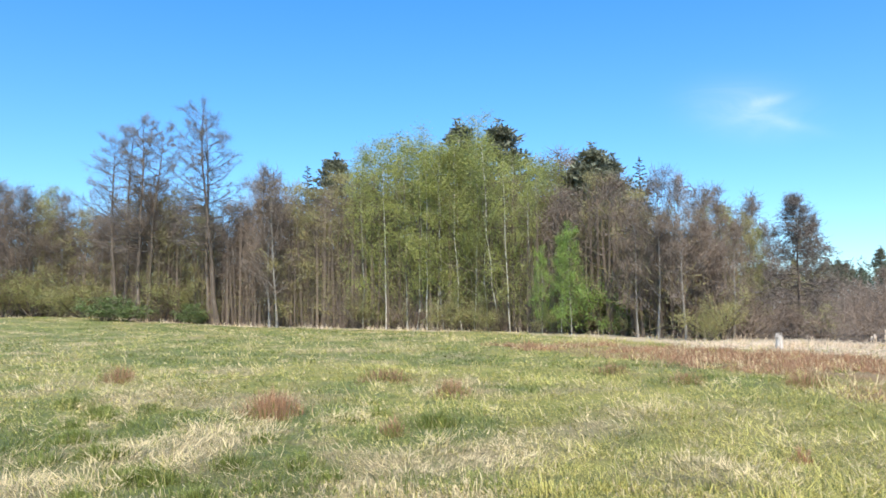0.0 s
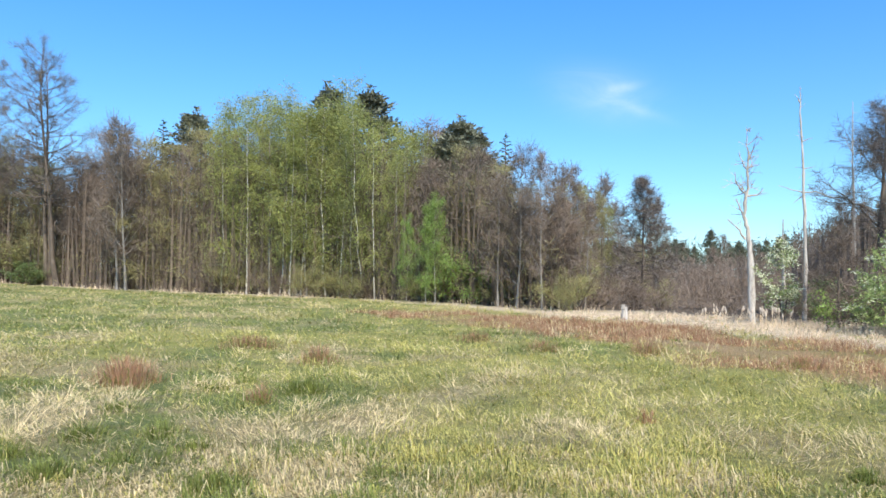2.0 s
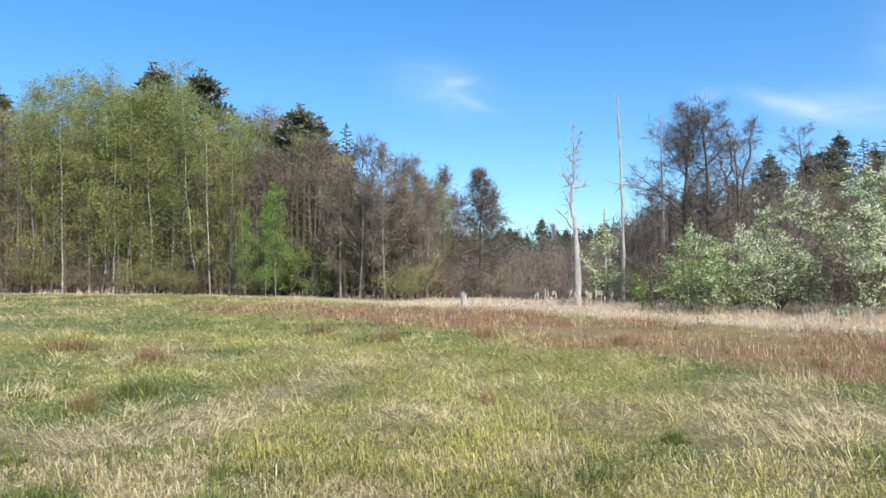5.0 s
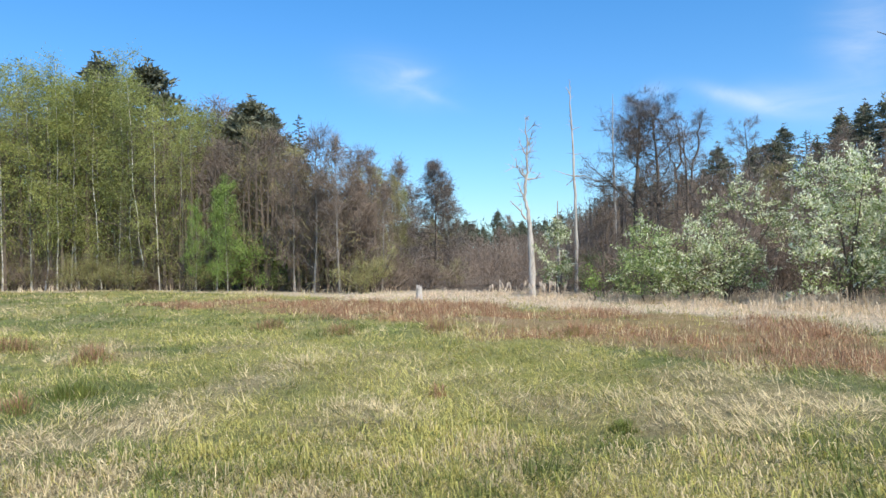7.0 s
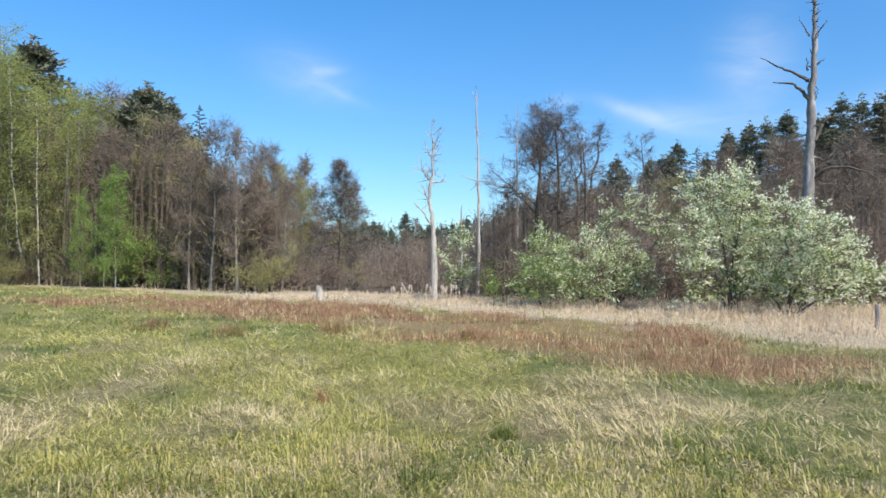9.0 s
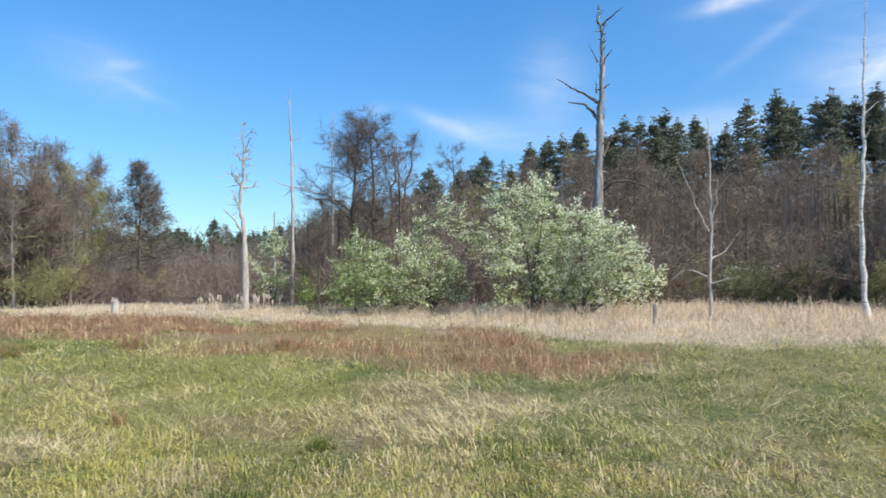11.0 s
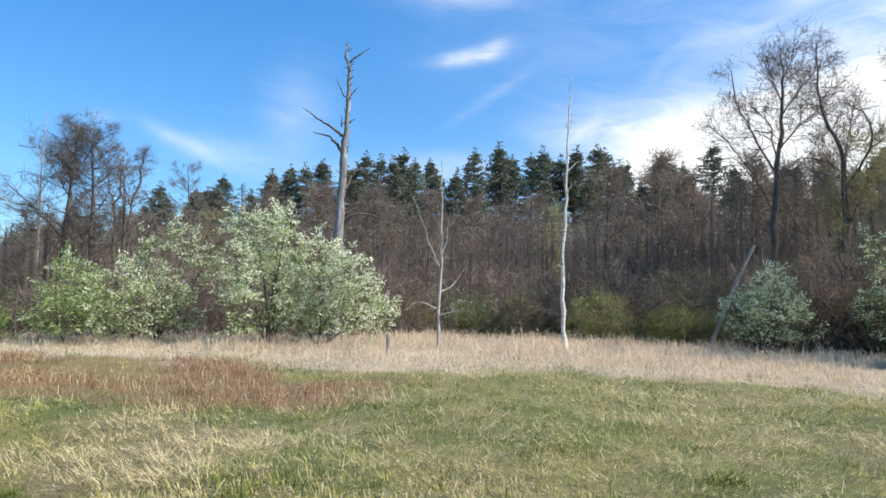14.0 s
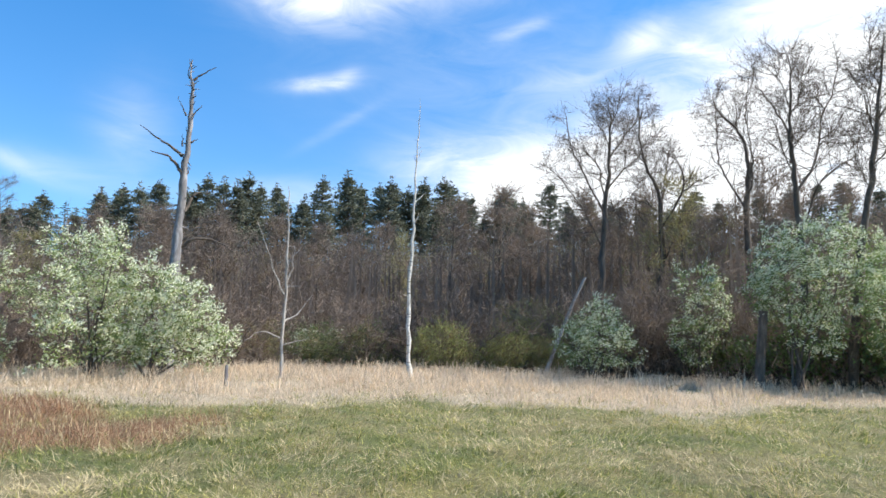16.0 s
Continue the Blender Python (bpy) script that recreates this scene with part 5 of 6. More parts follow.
BIRCH_SNAG = dict(foot=(24.72, 3.92), trunk=[(0.0, 0.0), (-0.07, 1.15), (-0.1, 2.33), (-0.07, 3.73), (-0.02, 4.93), (0.0, 6.35), (0.07, 7.98), (0.1, 9.21), (0.13, 10.2)],
    girth=[0.135, 0.115, 0.1, 0.09, 0.08, 0.058, 0.04, 0.022, 0.008], limbs=[
        (0.03, [(0.0, 6.31), (0.18, 6.51), (0.38, 6.71)]),
        (0.028, [(0.01, 5.5), (0.18, 5.94)]),
        (0.015, [(0.09, 7.98), (0.21, 8.28)]),
        (0.07, [(-0.04, 0.36), (0.11, 0.13), (0.27, -0.17)]),
        (0.015, [(0.07, 7.77), (-0.05, 8.08)]),
    ])
STAKE_TREE = dict(foot=(18.36, 25.05), trunk=[(0.0, 0.0), (0.05, 1.67), (0.03, 3.01), (0.05, 4.17)],
    girth=[0.07, 0.06, 0.045, 0.015], limbs=[
        (0.02, [(0.04, 2.34), (-0.15, 3.01)]),
        (0.02, [(0.05, 3.23), (0.22, 3.78)]),
    ])
ALDER_A = dict(foot=(31.21, -3.39), trunk=[(0.0, 0.0), (0.02, 3.07), (0.17, 5.37), (0.27, 7.23), (0.37, 8.39), (0.47, 9.8), (0.51, 11.21), (0.41, 12.3)],
    girth=[0.24, 0.21, 0.18, 0.15, 0.12, 0.09, 0.05, 0.02], limbs=[
        (0.06, [(0.17, 5.37), (-0.39, 6.56), (-0.95, 7.54), (-1.67, 8.55), (-2.44, 9.21)]),
        (0.08, [(0.27, 7.0), (-0.37, 8.22), (-0.9, 9.33), (-1.32, 10.46), (-1.42, 11.44)]),
        (0.07, [(0.31, 7.46), (-0.04, 9.37), (-0.46, 9.89), (-1.1, 10.92)]),
        (0.07, [(0.38, 8.11), (0.99, 8.81), (1.8, 9.42)]),
        (0.06, [(0.46, 9.44), (1.01, 10.32), (1.63, 11.06), (1.76, 11.97)]),
        (0.05, [(0.49, 10.03), (0.19, 10.77), (-0.23, 11.78)]),
        (0.05, [(0.27, 7.11), (1.37, 7.39), (2.26, 6.98)]),
        (0.04, [(0.5, 10.74), (0.82, 11.64), (0.93, 12.22)]),
    ])
ALDER_B = dict(foot=(32.81, -6.17), trunk=[(0.0, 0.0), (0.15, 2.69), (0.23, 5.04), (0.23, 7.41), (0.1, 8.38), (-0.36, 9.39), (-0.66, 10.4), (-0.74, 11.65), (-0.72, 13.09)],
    girth=[0.26, 0.22, 0.19, 0.16, 0.12, 0.1, 0.08, 0.05, 0.02], limbs=[
        (0.07, [(0.25, 7.29), (0.36, 8.83), (0.58, 10.01), (0.7, 10.96)]),
        (0.1, [(0.22, 6.58), (0.73, 7.37), (1.15, 8.28), (1.22, 8.86), (0.88, 9.61), (0.54, 9.77)]),
        (0.06, [(1.15, 8.23), (1.74, 8.69), (2.32, 8.85)]),
        (0.05, [(-0.64, 10.35), (-0.23, 11.09), (0.4, 11.48)]),
        (0.05, [(-0.5, 9.77), (-1.08, 10.46), (-1.4, 11.24)]),
        (0.08, [(0.23, 5.04), (0.92, 6.42), (1.52, 7.08)]),
        (0.05, [(0.23, 7.29), (-0.48, 7.95), (-1.33, 8.26), (-1.76, 8.05)]),
    ])
ALDER_C = dict(foot=(30.87, -9.6), trunk=[(0.0, 0.0), (-0.01, 3.98), (-0.05, 7.14), (0.13, 8.87), (-0.01, 10.14), (-0.4, 10.94), (-0.84, 11.37), (-1.18, 11.79), (-1.23, 12.57)],
    girth=[0.23, 0.2, 0.18, 0.15, 0.1, 0.08, 0.06, 0.045, 0.02], limbs=[
        (0.09, [(-0.05, 7.19), (-0.69, 8.43), (-1.08, 9.21), (-1.1, 10.23), (-1.19, 11.53)]),
        (0.07, [(0.07, 8.25), (0.33, 9.35), (0.05, 10.64), (0.08, 11.65), (0.26, 12.52)]),
        (0.11, [(-0.0, 7.27), (0.23, 8.36), (0.27, 9.56)]),
        (0.04, [(-0.4, 10.88), (-0.15, 11.67), (-0.08, 12.31)]),
    ])
ALDER_D = dict(foot=(25.53, -9.7), trunk=[(0.0, 0.0), (0.06, 2.62), (-0.02, 4.99), (-0.09, 7.01), (-0.23, 8.25), (-0.28, 9.3), (-0.14, 10.75), (-0.27, 12.26)],
    girth=[0.24, 0.21, 0.17, 0.14, 0.11, 0.08, 0.05, 0.015], limbs=[
        (0.07, [(-0.27, 9.04), (-0.63, 9.97), (-1.16, 10.89), (-1.52, 11.37), (-1.24, 12.42)]),
        (0.09, [(-0.08, 6.9), (0.46, 7.77), (0.68, 8.77), (0.8, 9.77), (0.78, 11.44)]),
        (0.06, [(-0.01, 5.39), (0.52, 6.96), (1.14, 7.5), (1.74, 7.74)]),
        (0.05, [(0.65, 8.56), (1.21, 9.1), (1.58, 9.86)]),
        (0.05, [(-0.22, 9.6), (0.21, 10.48), (0.43, 11.6)]),
        (0.05, [(-0.15, 7.52), (-0.58, 8.7), (-0.74, 9.45)]),
        (0.05, [(0.73, 9.27), (1.17, 10.33), (1.3, 11.34)]),
        (0.04, [(-0.21, 9.91), (-0.5, 11.01), (-0.51, 11.87)]),
    ])
ALDER_E = dict(foot=(24.11, -10.52), trunk=[(0.0, 0.0), (0.37, 4.42), (0.66, 6.26), (0.97, 8.11), (1.18, 9.98), (1.33, 11.88)],
    girth=[0.2, 0.17, 0.15, 0.12, 0.07, 0.015], limbs=[
        (0.06, [(0.76, 6.72), (0.4, 7.61), (0.37, 8.76)]),
        (0.06, [(0.97, 8.01), (0.73, 9.67), (0.36, 10.52)]),
        (0.06, [(1.09, 8.94), (1.67, 9.89), (1.88, 10.99)]),
        (0.05, [(1.18, 9.98), (0.86, 10.81), (0.98, 11.77)]),
        (0.05, [(0.86, 7.37), (1.43, 8.04), (1.9, 8.35)]),
    ])
ALDER_F = dict(foot=(22.98, 25.4), trunk=[(0.0, 0.0), (0.11, 2.68), (0.24, 4.83), (0.33, 6.17), (0.48, 7.52), (0.39, 9.14)],
    girth=[0.19, 0.16, 0.14, 0.11, 0.07, 0.02], limbs=[
        (0.06, [(0.18, 3.97), (-0.86, 5.13), (-1.91, 5.98)]),
        (0.06, [(0.24, 4.96), (1.23, 6.4), (2.0, 7.11)]),
        (0.06, [(0.3, 5.85), (-0.44, 7.29), (-0.96, 8.19)]),
        (0.05, [(0.39, 6.57), (1.13, 8.02), (1.39, 8.48)]),
        (0.05, [(0.45, 7.19), (-0.03, 8.63)]),
        (0.05, [(0.15, 3.48), (1.21, 4.53), (2.23, 4.76)]),
        (0.05, [(0.21, 4.42), (-0.59, 4.99), (-1.65, 5.02)]),
        (0.04, [(0.42, 6.98), (0.87, 8.17), (0.8, 8.98)]),
    ])
FORK_A = dict(foot=(27.39, 26.72), trunk=[(0.0, 0.0), (-0.04, 2.76), (-0.06, 6.01), (0.23, 6.89), (0.11, 8.08), (-0.16, 8.93)],
    girth=[0.16, 0.14, 0.11, 0.08, 0.06, 0.015], limbs=[
        (0.07, [(-0.06, 5.72), (-0.33, 6.92), (-0.6, 7.98), (-0.93, 8.68)]),
        (0.05, [(0.18, 6.89), (0.46, 7.7), (0.45, 8.59)]),
    ])
FORK_B = dict(foot=(28.6, 26.91), trunk=[(0.0, 0.0), (-0.03, 3.68), (-0.0, 6.09), (0.3, 7.59), (0.45, 8.54), (0.49, 9.08)],
    girth=[0.16, 0.13, 0.11, 0.08, 0.05, 0.015], limbs=[
        (0.06, [(-0.0, 6.03), (-0.39, 7.02), (-0.6, 8.1)]),
        (0.03, [(0.42, 8.33), (0.82, 8.52)]),
    ])
LEANING_POLE = dict(foot=(28.4, -0.89), trunk=[(0.0, 0.0), (0.62, 1.66), (1.12, 2.93), (1.61, 3.99)],
    girth=[0.085, 0.075, 0.06, 0.045], limbs=[
    ])


def sketch_tree(name, plan, seed, label, category, mat, depth=0.35, group="", sub=0, sub_len=0.9, twigs=0, twig_len=0.4, twig_w=0.012, twig_mat=None, up=0.05, stub=0, thick=1.0, slim=1.0, stub_len=0.28, kink=0.0, stub_r=0.018, bough_mat=None, knots=0.09):
    """A tree from its plan: trunk and main limbs as drawn, turned to stand across the line to the meadow's middle; side branches and twigs grown from them."""
    w = Wood(seed)
    x0, y0 = plan["foot"]
    far = math.hypot(x0, y0)
    right, away = np.array([y0, -x0, 0]) / far, np.array([x0, y0, 0]) / far

    def bent(points, n, start_depth, slope):
        pts = np.array(points, float)
        s = np.linspace(0, len(pts) - 1, n)
        k = np.arange(len(pts))
        a, z = np.interp(s, k, pts[:, 0]), np.interp(s, k, pts[:, 1])
        q = s / (len(pts) - 1)
        d = start_depth + slope * q + w.rng.normal(0, 0.02, n) * (q > 0)
        a = a + w.rng.normal(0, 1, n) * kink * (q > 0.05)
        return a[:, None] * right + d[:, None] * away + z[:, None] * [0, 0, 1.0]
    tr = plan["trunk"]
    n = len(tr) * 3
    path = bent(tr, n, 0.0, 0.0)
    girth = np.interp(np.linspace(0, len(tr) - 1, n), np.arange(len(tr)), plan["girth"])
    girth = girth * (1 + knots * w.rng.normal(0, 1, n)) + girth[0] * 0.15 * np.exp(-np.arange(n) * 1.3)
    w.buf.tube(path, girth * slim, 9)
    ob = thing(name, label, category, group)
    boughs = []
    for r, pts in plan["limbs"]:
        size = math.hypot(pts[-1][0] - pts[0][0], pts[-1][1] - pts[0][1])
        lm = bent(pts, len(pts) * 3, 0.0, w.rng.uniform(-depth, depth) * size)
        keep, w.buf = w.buf, Buf()
        w.limb(lm, r * thick, max(0.22 * r, 0.007), 6, 1.0)
        bough, w.buf = w.buf, Buf()
        if sub:
            w.side(lm, max(2, int(sub * (0.5 + 0.25 * size))), sub_len, 0.022, 0.9, up, 0.15, 1.0, 3, 2, 0.2, 0)
        boughs.append((bough, w.buf))
        w.buf = keep
    if sub:
        keep, w.buf = w.buf, Buf()
        w.side(path[int(n * 0.5):], sub * 3, sub_len, 0.018, 1.1, up, 0.0, 1.0, 3, 2, 0.2, 0)
        spray, w.buf = w.buf, keep
        tagged(part("side_branch", spray, mat, ob), kind="stuff")
    if stub:
        w.side(path, stub, stub_len, stub_r, 1.4, 0.0, 0.3, 0, 3, 1)
    part("trunk", w.buf, mat, ob, soft=True)
    for b, side in boughs:
        bough = part("bough", b, bough_mat or mat, ob, soft=True)
        if side.n:
            tagged(part("side_branch", side, mat, bough), kind="stuff")
    if twigs:
        tw = Buf()
        w.twigs(tw, twigs, twig_len, twig_w, 0.8, 0.1, 0.05)
        part("crown", tw, twig_mat or M_TWIG_ALDER, ob, "fine leafless twigs")
    ob.matrix_basis = put(ob, x0, y0, sink=0.05)
    return ob


sketch_tree("dead_tree", BIG_SNAG, 701, "tall dead tree with broken grey boughs", "dead tree", M_DEAD_DARK, stub=34, stub_len=0.42, slim=1.0, kink=0.022, thick=1.25, stub_r=0.055, bough_mat=M_BARK, knots=0.16)
sketch_tree("dead_tree", PALE_SNAG, 702, "bleached dead tree with crooked short boughs", "dead tree", M_DEAD, sub=7, sub_len=0.6, thick=1.0, slim=0.66, knots=0.16, stub=22, kink=0.016)
sketch_tree("dead_tree", TALL_SNAG, 703, "slim tall dead trunk with few thin boughs", "dead tree", M_DEAD, stub=26, stub_len=0.45, slim=0.6, kink=0.014)
sketch_tree("dead_tree", THIN_SNAG, 704, "thin pale dead tree in dry grass", "dead tree", M_DEAD, stub=34, stub_len=0.5, stub_r=0.013, slim=0.7, kink=0.02)
sketch_tree("dead_birch", BIRCH_SNAG, 705, "bare white birch pole with broken top", "dead tree", M_BIRCH, stub=30, stub_len=0.3, slim=0.66, kink=0.018)
sketch_tree("dead_tree", STAKE_TREE, 706, "short thin dead trunk beside blossom", "dead tree", M_DEAD, stub=5)
sketch_tree("fallen_pole", LEANING_POLE, 707, "pale dead trunk leaning among shrubs", "dead tree", M_DEAD)
PALE_POLE = dict(foot=(22.2, 25.7), trunk=[(0.0, 0.0), (0.05, 4.0), (0.0, 7.0), (0.05, 9.4)], girth=[0.09, 0.075, 0.05, 0.012], limbs=[(0.02, [(0.02, 6.4), (0.35, 7.2)]), (0.02, [(0.0, 7.2), (-0.3, 7.9)]), (0.02, [(0.04, 5.0), (-0.5, 5.5)])])
sketch_tree("dead_tree", PALE_POLE, 708, "slender pale dead pole among alders", "dead tree", M_DEAD, stub=20, stub_len=0.4, slim=0.7)
for k, (plan, many) in enumerate(((ALDER_A, 4200), (ALDER_B, 4000), (ALDER_C, 1700), (ALDER_D, 4400), (ALDER_E, 3400), (ALDER_F, 7000))):
    sketch_tree("old_alder", plan, 720 + k, "old leafless alder with spreading dark boughs", "tree", M_BARK, group="old alders", depth=0.6, sub=11, sub_len=1.7, twigs=many, twig_len=0.55, twig_w=0.014, thick=0.6, slim=0.72, kink=0.03)
for k, plan in enumerate((FORK_A, FORK_B)):
    sketch_tree("forked_tree", plan, 740 + k, "broken forked bare tree", "tree", M_BARK, depth=0.4, sub=6, sub_len=0.8, twigs=500, twig_len=0.6, slim=0.55, thick=0.6, kink=0.05)

# tall alders standing out of the left wood
for x, y, h, lean in ((-43.1, 86.2, 23.3, (0, -1.5)), (-41.4, 85.0, 24.5, (0, 0.3)), (-38.4, 82.9, 24.7, (0, 1.5)), (-37.4, 82.8, 24.0, (0, 3.5)), (-29.3, 81.2, 24.5, (0, 0.2)), (-27.9, 80.1, 25.1, (0, 5.9))):
    TALL.plant(x, y, h, rng.uniform(0, 360), int(rng.integers(0, 3)), lean, wide=1.15)
for x, y, h, lean in ((-19.9, 73.0, 15.6, (0, 0)), (-18.8, 72.0, 16.0, (0, 6.3)), (9.9, 37.9, 7.2, (0, -1.7)), (10.6, 36.5, 8.6, (0, -1.5)), (11.4, 34.5, 7.9, (0, 0.2)), (12.9, 36.4, 5.8, (0, 2)), (13.2, 36.6, 6.1, (0, 2)), (13.9, 35.0, 5.6, (0, 2))):
    PALE.plant(x, y, h, rng.uniform(0, 360), int(rng.integers(0, 2)), lean, wide=0.9)
TALL.plant(23.9, 24.6, 9.0, 120, 2, wide=1.7)
for x, y, h in ((28.3, -4.6, 4.2), (29.0, -6.6, 4.8), (28.0, -8.3, 4.4), (26.8, -9.4, 4.0), (29.6, -3.0, 4.2), (27.4, -11.0, 4.4)):
    BRUSH.plant(x, y, h, 90 * x, int(h * 10), wide=0.85, label="tall leafless brown thicket round alder trunks")
TALL.plant(35.1, 28.6, 9.6, 40, 1, wide=1.3)
TALL.plant(23.2, 22.2, 7.4, 140, 2, wide=1.3)
for k, (x, y, h) in enumerate(((15.0, 41.5, 7.4), (15.9, 41.0, 7.0), (16.4, 41.9, 7.6), (17.4, 41.0, 6.6), (18.0, 41.6, 6.4))):
    (BUDDING if k % 2 else WHITE).plant(x, y, h, 71 * k, k, wide=0.8)
# white-stemmed birches at the edge
for k, (x, y, h, lean) in enumerate((
        (-6.1, 59.7, 16.1, -4.1), (-4.1, 57.4, 16.4, 0.4), (-3.2, 56.4, 15.6, -0.5), (-2.4, 55.6, 16.0, 1.7), (-1.5, 54.9, 15.0, 1.1), (0.4, 53.2, 14.8, -3.7), (1.3, 52.4, 16.4, 2.5),
        (2.3, 51.4, 14.9, 2.2), (3.1, 50.4, 13.9, 5.8), (3.8, 49.1, 12.2, 4.8), (-8.4, 61.8, 14.6, -2.6), (0.2, 55.4, 15.7, 2.0), (5.0, 46.9, 10.1, 0.6))):
    WHITE.plant(x, y, h, rng.uniform(0, 360), k, (0, lean))
for x, y, h in ((0.2, 65.4, 19.6), (3.7, 60.3, 17.9), (10.3, 52.0, 13.8), (9.6, 53.0, 13.0), (-15.2, 88.8, 21.8), (14.4, 61.5, 15.0)):
    ROUND_PINE.plant(x, y, h, rng.uniform(0, 360), int(rng.integers(0, 3)), wide=1.3)
for x, y, h in ((7.4, 57.5, 14.3), (12.5, 46.1, 11.9), (-25.6, 117.3, 27.0)):
    SPRUCE.plant(x, y, h, rng.uniform(0, 360), int(rng.integers(0, 2)))
for x, y, h, w_ in ((5.4, 43.6, 5.4, 0.75), (6.4, 42.2, 6.2, 0.8), (6.9, 41.6, 6.6, 0.85)):
    YOUNG.plant(x, y, h, rng.uniform(0, 360), int(rng.integers(0, 2)), wide=w_)
for x, y, h, w_ in ((9.1, 42.1, 3.6, 1.0), (10.0, 41.2, 2.8, 1.1)):
    GREEN.plant(x, y, h, rng.uniform(0, 360), 0, wide=w_)
OLIVE.plant(11.8, 32.5, 2.0, 15, 0, wide=0.6)
for a, r, h in ((33.5, 108, 7.5), (31.8, 106, 6.0), (30.2, 104, 7.0), (28.6, 100, 6.0), (22.8, 91, 6.5), (21.4, 90, 5.5)):
    OLIVE.plant(*place(a, r), h, 37 * a, int(a), wide=1.5, label="large olive-green budding shrub before the wood")
BRUSH.plant(15.4, 37.0, 2.5, 40, 0, wide=1.5)
TIERED.plant(19.4, 39.6, 8.0, 10, 0, wide=1.15)
PALE.plant(20.6, 40.1, 6.6, 80, 1, (0, 3))
DENSE.plant(18.1, 21.7, 3.4, 30, 1, wide=1.5)
# blossoming bird cherries
DENSE_BLOSSOM, SHADY = "bird cherry dense with white blossom, beside dry grass", "tall bird cherry with white blossom in the wood's shade"
for k, (foot, blossom, mat, gap, label, lobes) in enumerate((
        ((20.10, 12.81), 1.0, M_LEAF_CHERRY, 0.24, "tall " + DENSE_BLOSSOM, [(-0.68, 3.95, 0.78, 0.56), (0.08, 3.35, 1.02, 0.82), (-1.00, 2.64, 0.58, 0.77), (0.16, 2.1, 1.1, 1.0), (-0.87, 1.15, 0.75, 0.72), (0.7, 1.15, 0.72, 0.72), (0.35, 3.95, 0.35, 0.35)]),
        ((20.48, 11.21), 0.95, M_LEAF_CHERRY, 0.20, "broad spreading " + DENSE_BLOSSOM, [(-0.18, 2.90, 0.90, 0.68), (0.82, 2.35, 0.84, 0.72), (0.08, 1.66, 1.3, 0.9), (1.36, 1.6, 0.86, 0.74), (0.80, 0.98, 1.35, 0.52), (-0.67, 0.95, 0.95, 0.5), (1.95, 1.1, 0.55, 0.45)]),
        ((18.37, 17.26), 0.8, M_LEAF_CHERRY, 0.32, "low bird cherry with loose sprays of white blossom", [(-0.29, 1.81, 0.85, 0.75), (0.50, 1.15, 1.35, 0.8), (1.25, 1.65, 0.75, 0.7), (-0.49, 0.8, 0.95, 0.6), (1.8, 1.0, 0.7, 0.6)]),
        ((19.66, 17.03), 0.9, M_LEAF_CHERRY, 0.40, "thin bird cherry with arching blossom sprays", [(0.10, 3.48, 0.55, 0.24), (-0.52, 3.06, 0.29, 0.34), (0.77, 3.27, 0.55, 0.22), (1.46, 2.74, 0.5, 0.26), (1.98, 2.10, 0.5, 0.55), (-0.3, 2.4, 0.5, 0.5)]),
        ((17.35, 23.69), 0.8, M_LEAF_CHERRY, 0.34, "thin young bird cherry in white blossom", [(-0.05, 1.76, 0.62, 0.95), (0.31, 2.55, 0.42, 0.36), (-0.22, 1.0, 0.5, 0.48)]),
        # this one's leaves are coloured darker than the other cherries', to look shaded
        ((30.96, 9.75), 0.35, M_LEAF_SHADED, 0.3, "low bird cherry with sparse blossom, leaves coloured as if shaded", [(-0.21, 1.0, 0.9, 0.6), (0.60, 0.85, 1.2, 0.7), (1.63, 0.75, 0.58, 0.47)]),
        ((25.63, -2.71), 0.85, M_LEAF_CHERRY, 0.22, "low rounded bird cherry with white blossom in shade", [(0.01, 2.0, 1.1, 0.62), (0.20, 1.25, 1.2, 0.85), (-0.78, 1.28, 0.8, 0.62)]),
        ((26.00, -6.27), 0.6, M_LEAF_CHERRY, 0.33, "leafy bird cherry with thin white blossom", [(-0.01, 3.49, 1.0, 0.6), (0.34, 2.45, 1.0, 0.95), (-0.24, 1.45, 0.9, 0.85)]),
        ((23.22, -8.46), 0.8, M_LEAF_CHERRY, 0.26, SHADY, [(-0.41, 4.24, 0.95, 0.75), (0.64, 4.48, 1.1, 0.78), (1.41, 4.71, 0.7, 0.5), (-0.05, 3.07, 1.45, 1.0), (1.20, 3.23, 0.9, 1.0), (0.54, 1.9, 1.0, 0.62), (-0.69, 3.07, 0.75, 0.75)]),
        ((22.6, -11.2), 0.7, M_LEAF_CHERRY, 0.28, SHADY, [(0.0, 3.9, 1.1, 0.8), (0.2, 2.8, 1.3, 1.0), (0.3, 1.6, 1.1, 0.8)]))):
    lobed_bush("bird_cherry", label, "shrub", "bird cherries", foot, lobes, 560 + k, mat, blossom, gap=gap, stem_r=0.055)
lobed_bush("bird_cherry", "leafy green bird cherry with little blossom", "shrub", "bird cherries", (17.38, 18.51), [(0.06, 1.93, 0.92, 0.78), (-0.10, 0.98, 1.1, 0.75), (0.5, 1.4, 0.7, 0.6)], 580, M_LEAF_CHERRY, 0.18, leaves=12, gap=0.2)
lobed_bush("green_shrub", "small bright green leafy shrub by dry grass", "shrub", "shrubs", (16.2, 20.0), [(0.0, 0.45, 0.4, 0.4)], 581, M_LEAF_YOUNG, leaves=10)
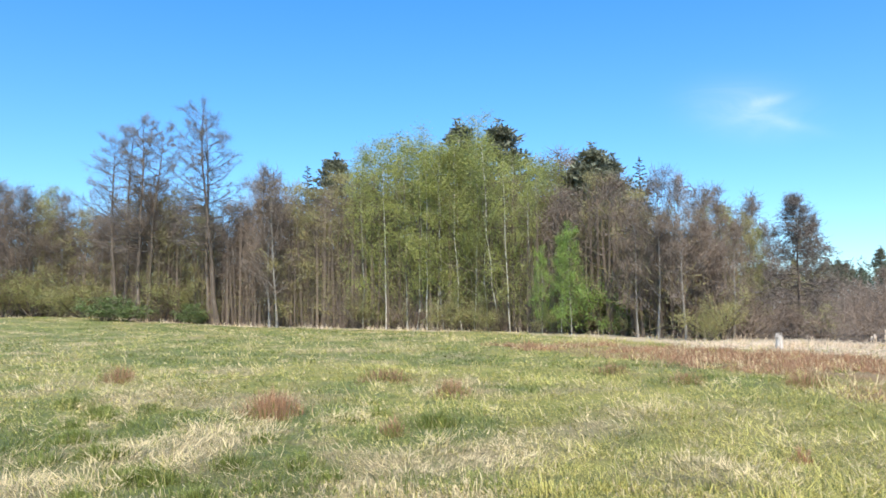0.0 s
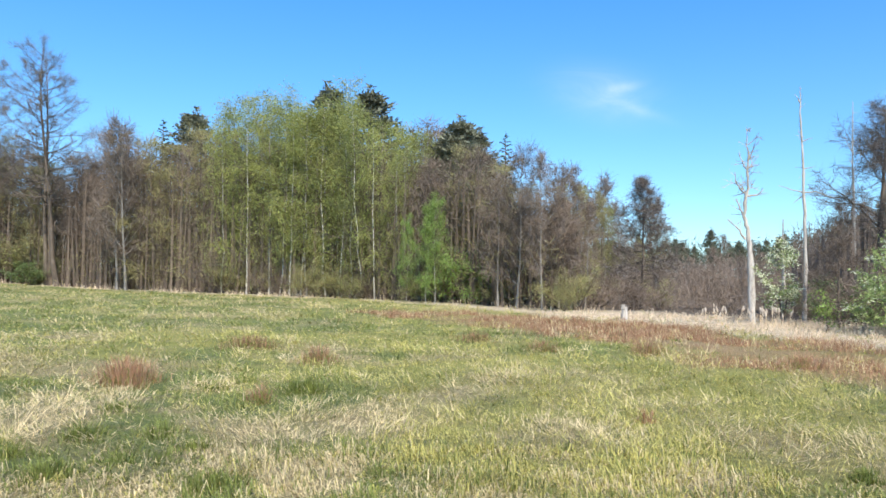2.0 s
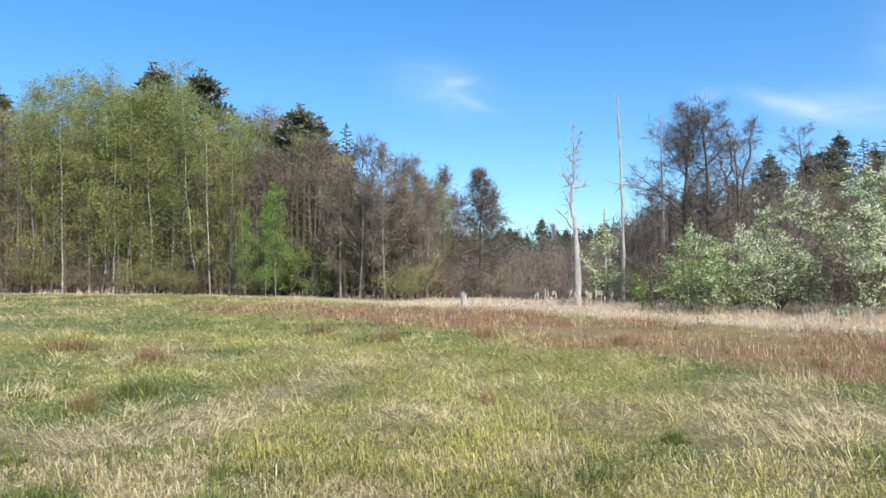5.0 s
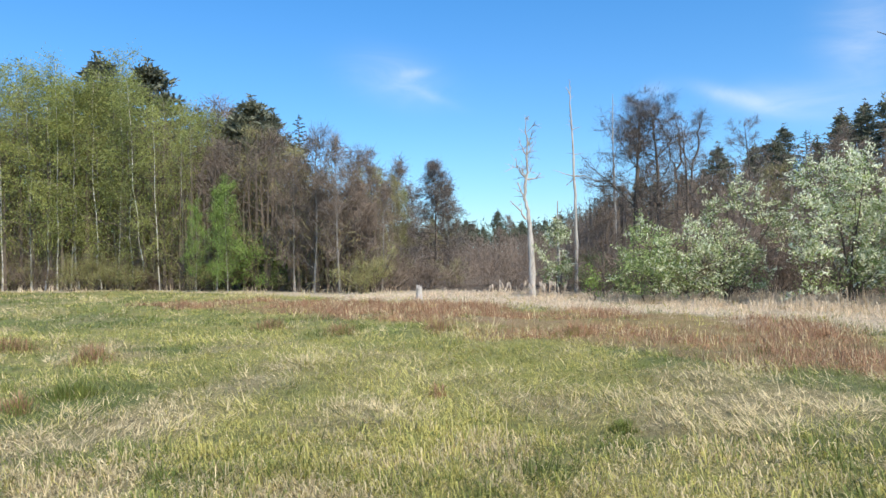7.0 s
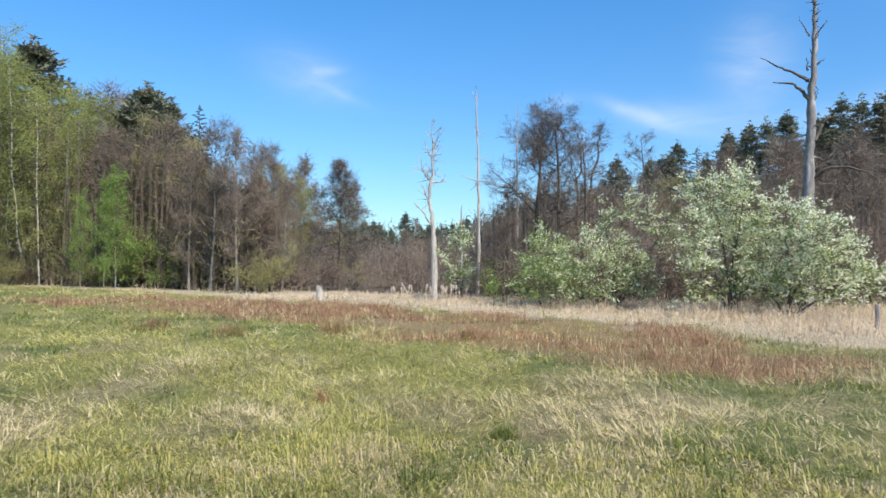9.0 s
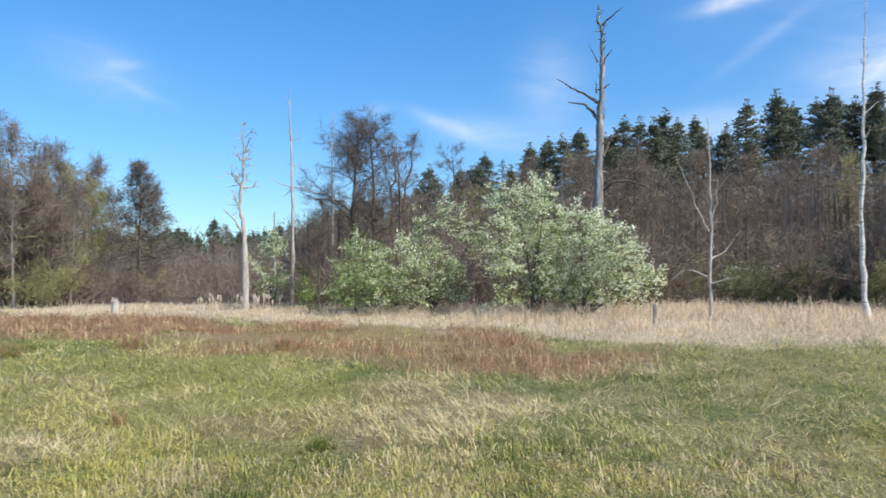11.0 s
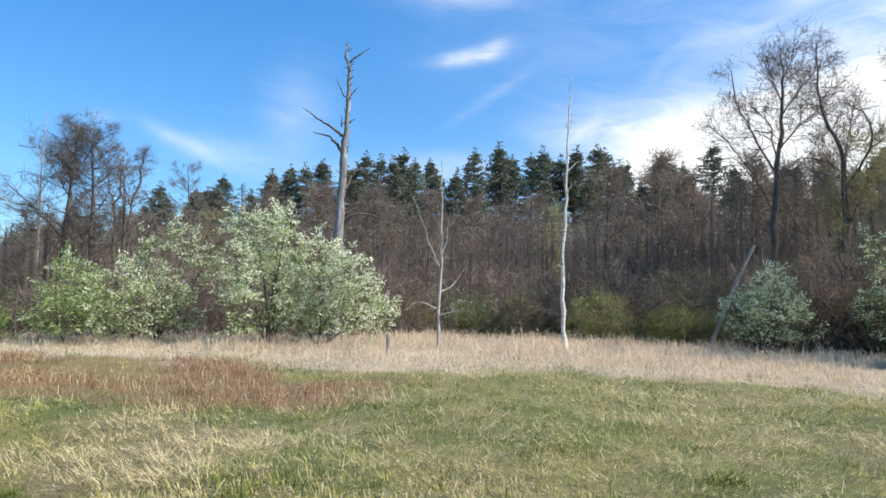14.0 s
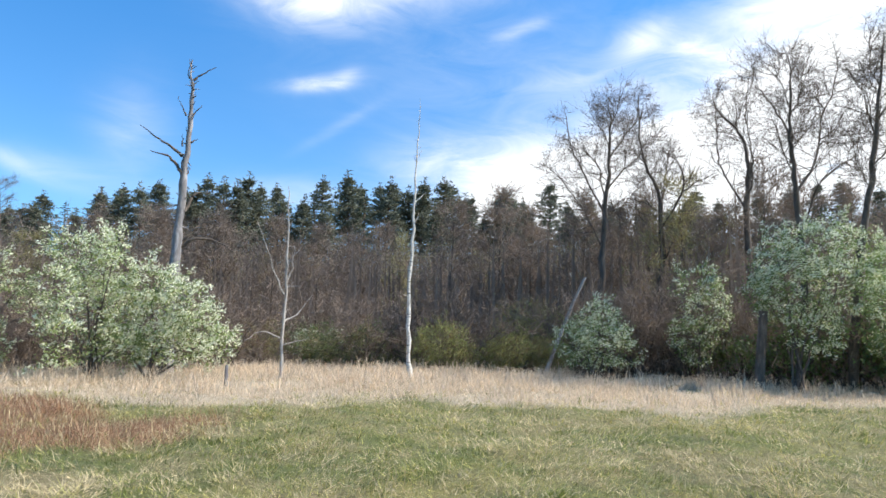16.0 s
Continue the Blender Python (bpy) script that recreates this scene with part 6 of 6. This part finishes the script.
for k, (foot, lobes) in enumerate((((28.72, 3.16), [(-0.03, 1.2, 1.2, 0.95), (-0.71, 0.85, 0.75, 0.8), (0.79, 0.8, 0.75, 0.8)]),
                                   ((28.38, 0.34), [(-0.08, 0.95, 1.0, 0.78), (-0.64, 0.65, 0.7, 0.6)]),
                                   ((29.74, 6.3), [(-0.28, 1.1, 0.95, 0.9), (0.70, 0.8, 0.85, 0.74), (-1.47, 0.9, 0.74, 0.74), (-2.42, 0.95, 0.95, 0.74)]),
                                   ((28.9, -1.2), [(0.0, 0.8, 0.9, 0.7)]))):
    # third bush gets the darker leaf colour, shade of the wood painted in
    lobed_bush("willow_bush", "rounded willow bush in yellow-green leaf" if k != 2 else "low bushes with the wood's shade put into their dark green leaves", "shrub", "shrubs", foot, lobes, 590 + k, M_LEAF_WILLOW if k != 2 else M_LEAF_SHADED, leaves=8, per=20, leaf=0.05, hairs=1500, twig_mat=M_TWIG_OLIVE, gap=0.1, stem_r=0.03)
for x, y, h, w_ in ((-40.2, 78.2, 3.2, 1.9), (-38.5, 79.0, 2.6, 1.7), (-30.6, 80.3, 2.7, 1.5), (24.7, -11.9, 3.6, 1.0), (23.0, -12.6, 3.0, 1.0)):
    DARK.plant(x, y, h, 51 * y, 0, wide=w_)
YOUNG.plant(40.0, -5.6, 5.6, 30, 0, wide=0.8)
YOUNG.plant(26.5, -12.6, 5.0, 130, 1, wide=1.2)


def broken_tree():
    ob = thing("broken_tree", "short dark leaning trunk beneath bird cherry", "dead tree")
    b = Buf()
    z = np.linspace(0, 2.6, 8)
    b.tube(np.stack([0.05 * np.sin(z * 2), 0.12 - 0.07 * z, z], 1), 0.16 - 0.03 * z / 2.6 + 0.07 * np.exp(-z * 6), 9)
    part("trunk", b, M_BARK, ob, soft=True)
    ob.matrix_basis = put(ob, 23.0, -7.4)


def stump():
    """A broken pale stump with a jagged top."""
    ob = thing("tree_stump", "pale broken birch stump in dry grass", "stump")
    r = np.random.default_rng(9)
    b = Buf()
    z = np.array([0, 0.08, 0.25, 0.42, 0.5])
    b.tube(np.stack([0.02 * z, 0.01 * z, z], 1), np.array([0.19, 0.15, 0.13, 0.12, 0.115]), 10)
    part("trunk", b, M_DEAD, ob, soft=True)
    s = Buf()
    for k in range(10):
        a = k * 0.628
        p = np.array([0.1 * math.cos(a), 0.1 * math.sin(a), 0.48])
        s.tube([p, p + [0, 0, 0.05], p + [0.01, 0.01, r.uniform(0.08, 0.22)]], [0.035, 0.028, 0.004], 4)
    part("splintered_top", s, M_DEAD, ob)
    ob.matrix_basis = put(ob, 12.2, 26.4)


def wooden_post(x, y, h):
    ob = thing("wooden_post", "old grey wooden post in dry grass", "post")
    b = Buf()
    z = np.array([0, 0.3, 0.7, 0.98, 1.0]) * h
    b.tube(np.stack([0.02 * z, 0 * z, z], 1), [0.055, 0.05, 0.05, 0.047, 0.004], 8)
    part("shaft", b, M_DEAD_DARK, ob, soft=True)
    ob.matrix_basis = put(ob, x, y)


def cattail(k, x, y, h):
    ob = thing("cattail", "dry cattail with a fluffy pale seed head", "cattail", "cattails by the dead tree")
    r = np.random.default_rng(900 + k)
    b = Buf()
    z = np.linspace(0, h, 5)
    b.tube(np.stack([0.03 * z * z * r.normal(), 0.03 * z * z * r.normal(), z], 1), np.linspace(0.007, 0.004, 5), 4)
    part("stalk", b, M_STRAW, ob)
    top = np.concatenate(b.v)[-4:].mean(0)
    c = Buf()
    c.tube([top - [0, 0, 0.02], top + [0, 0, 0.03], top + [0.01, 0, 0.11], top + [0.02, 0, 0.16]], [0.007, 0.025, 0.03, 0.007], 6)
    part("seed_head", c, M_FLUFF, ob, "pale fluffy seed head")
    ob.matrix_basis = put(ob, x, y, turn=r.uniform(0, 360))


for k in range(40):
    cattail(k, *place(rng.uniform(-37.2, -30.6), rng.uniform(25.5, 29.5)), rng.uniform(0.4, 0.68))
broken_tree()
stump()
wooden_post(18.6, 8.0, 0.75)
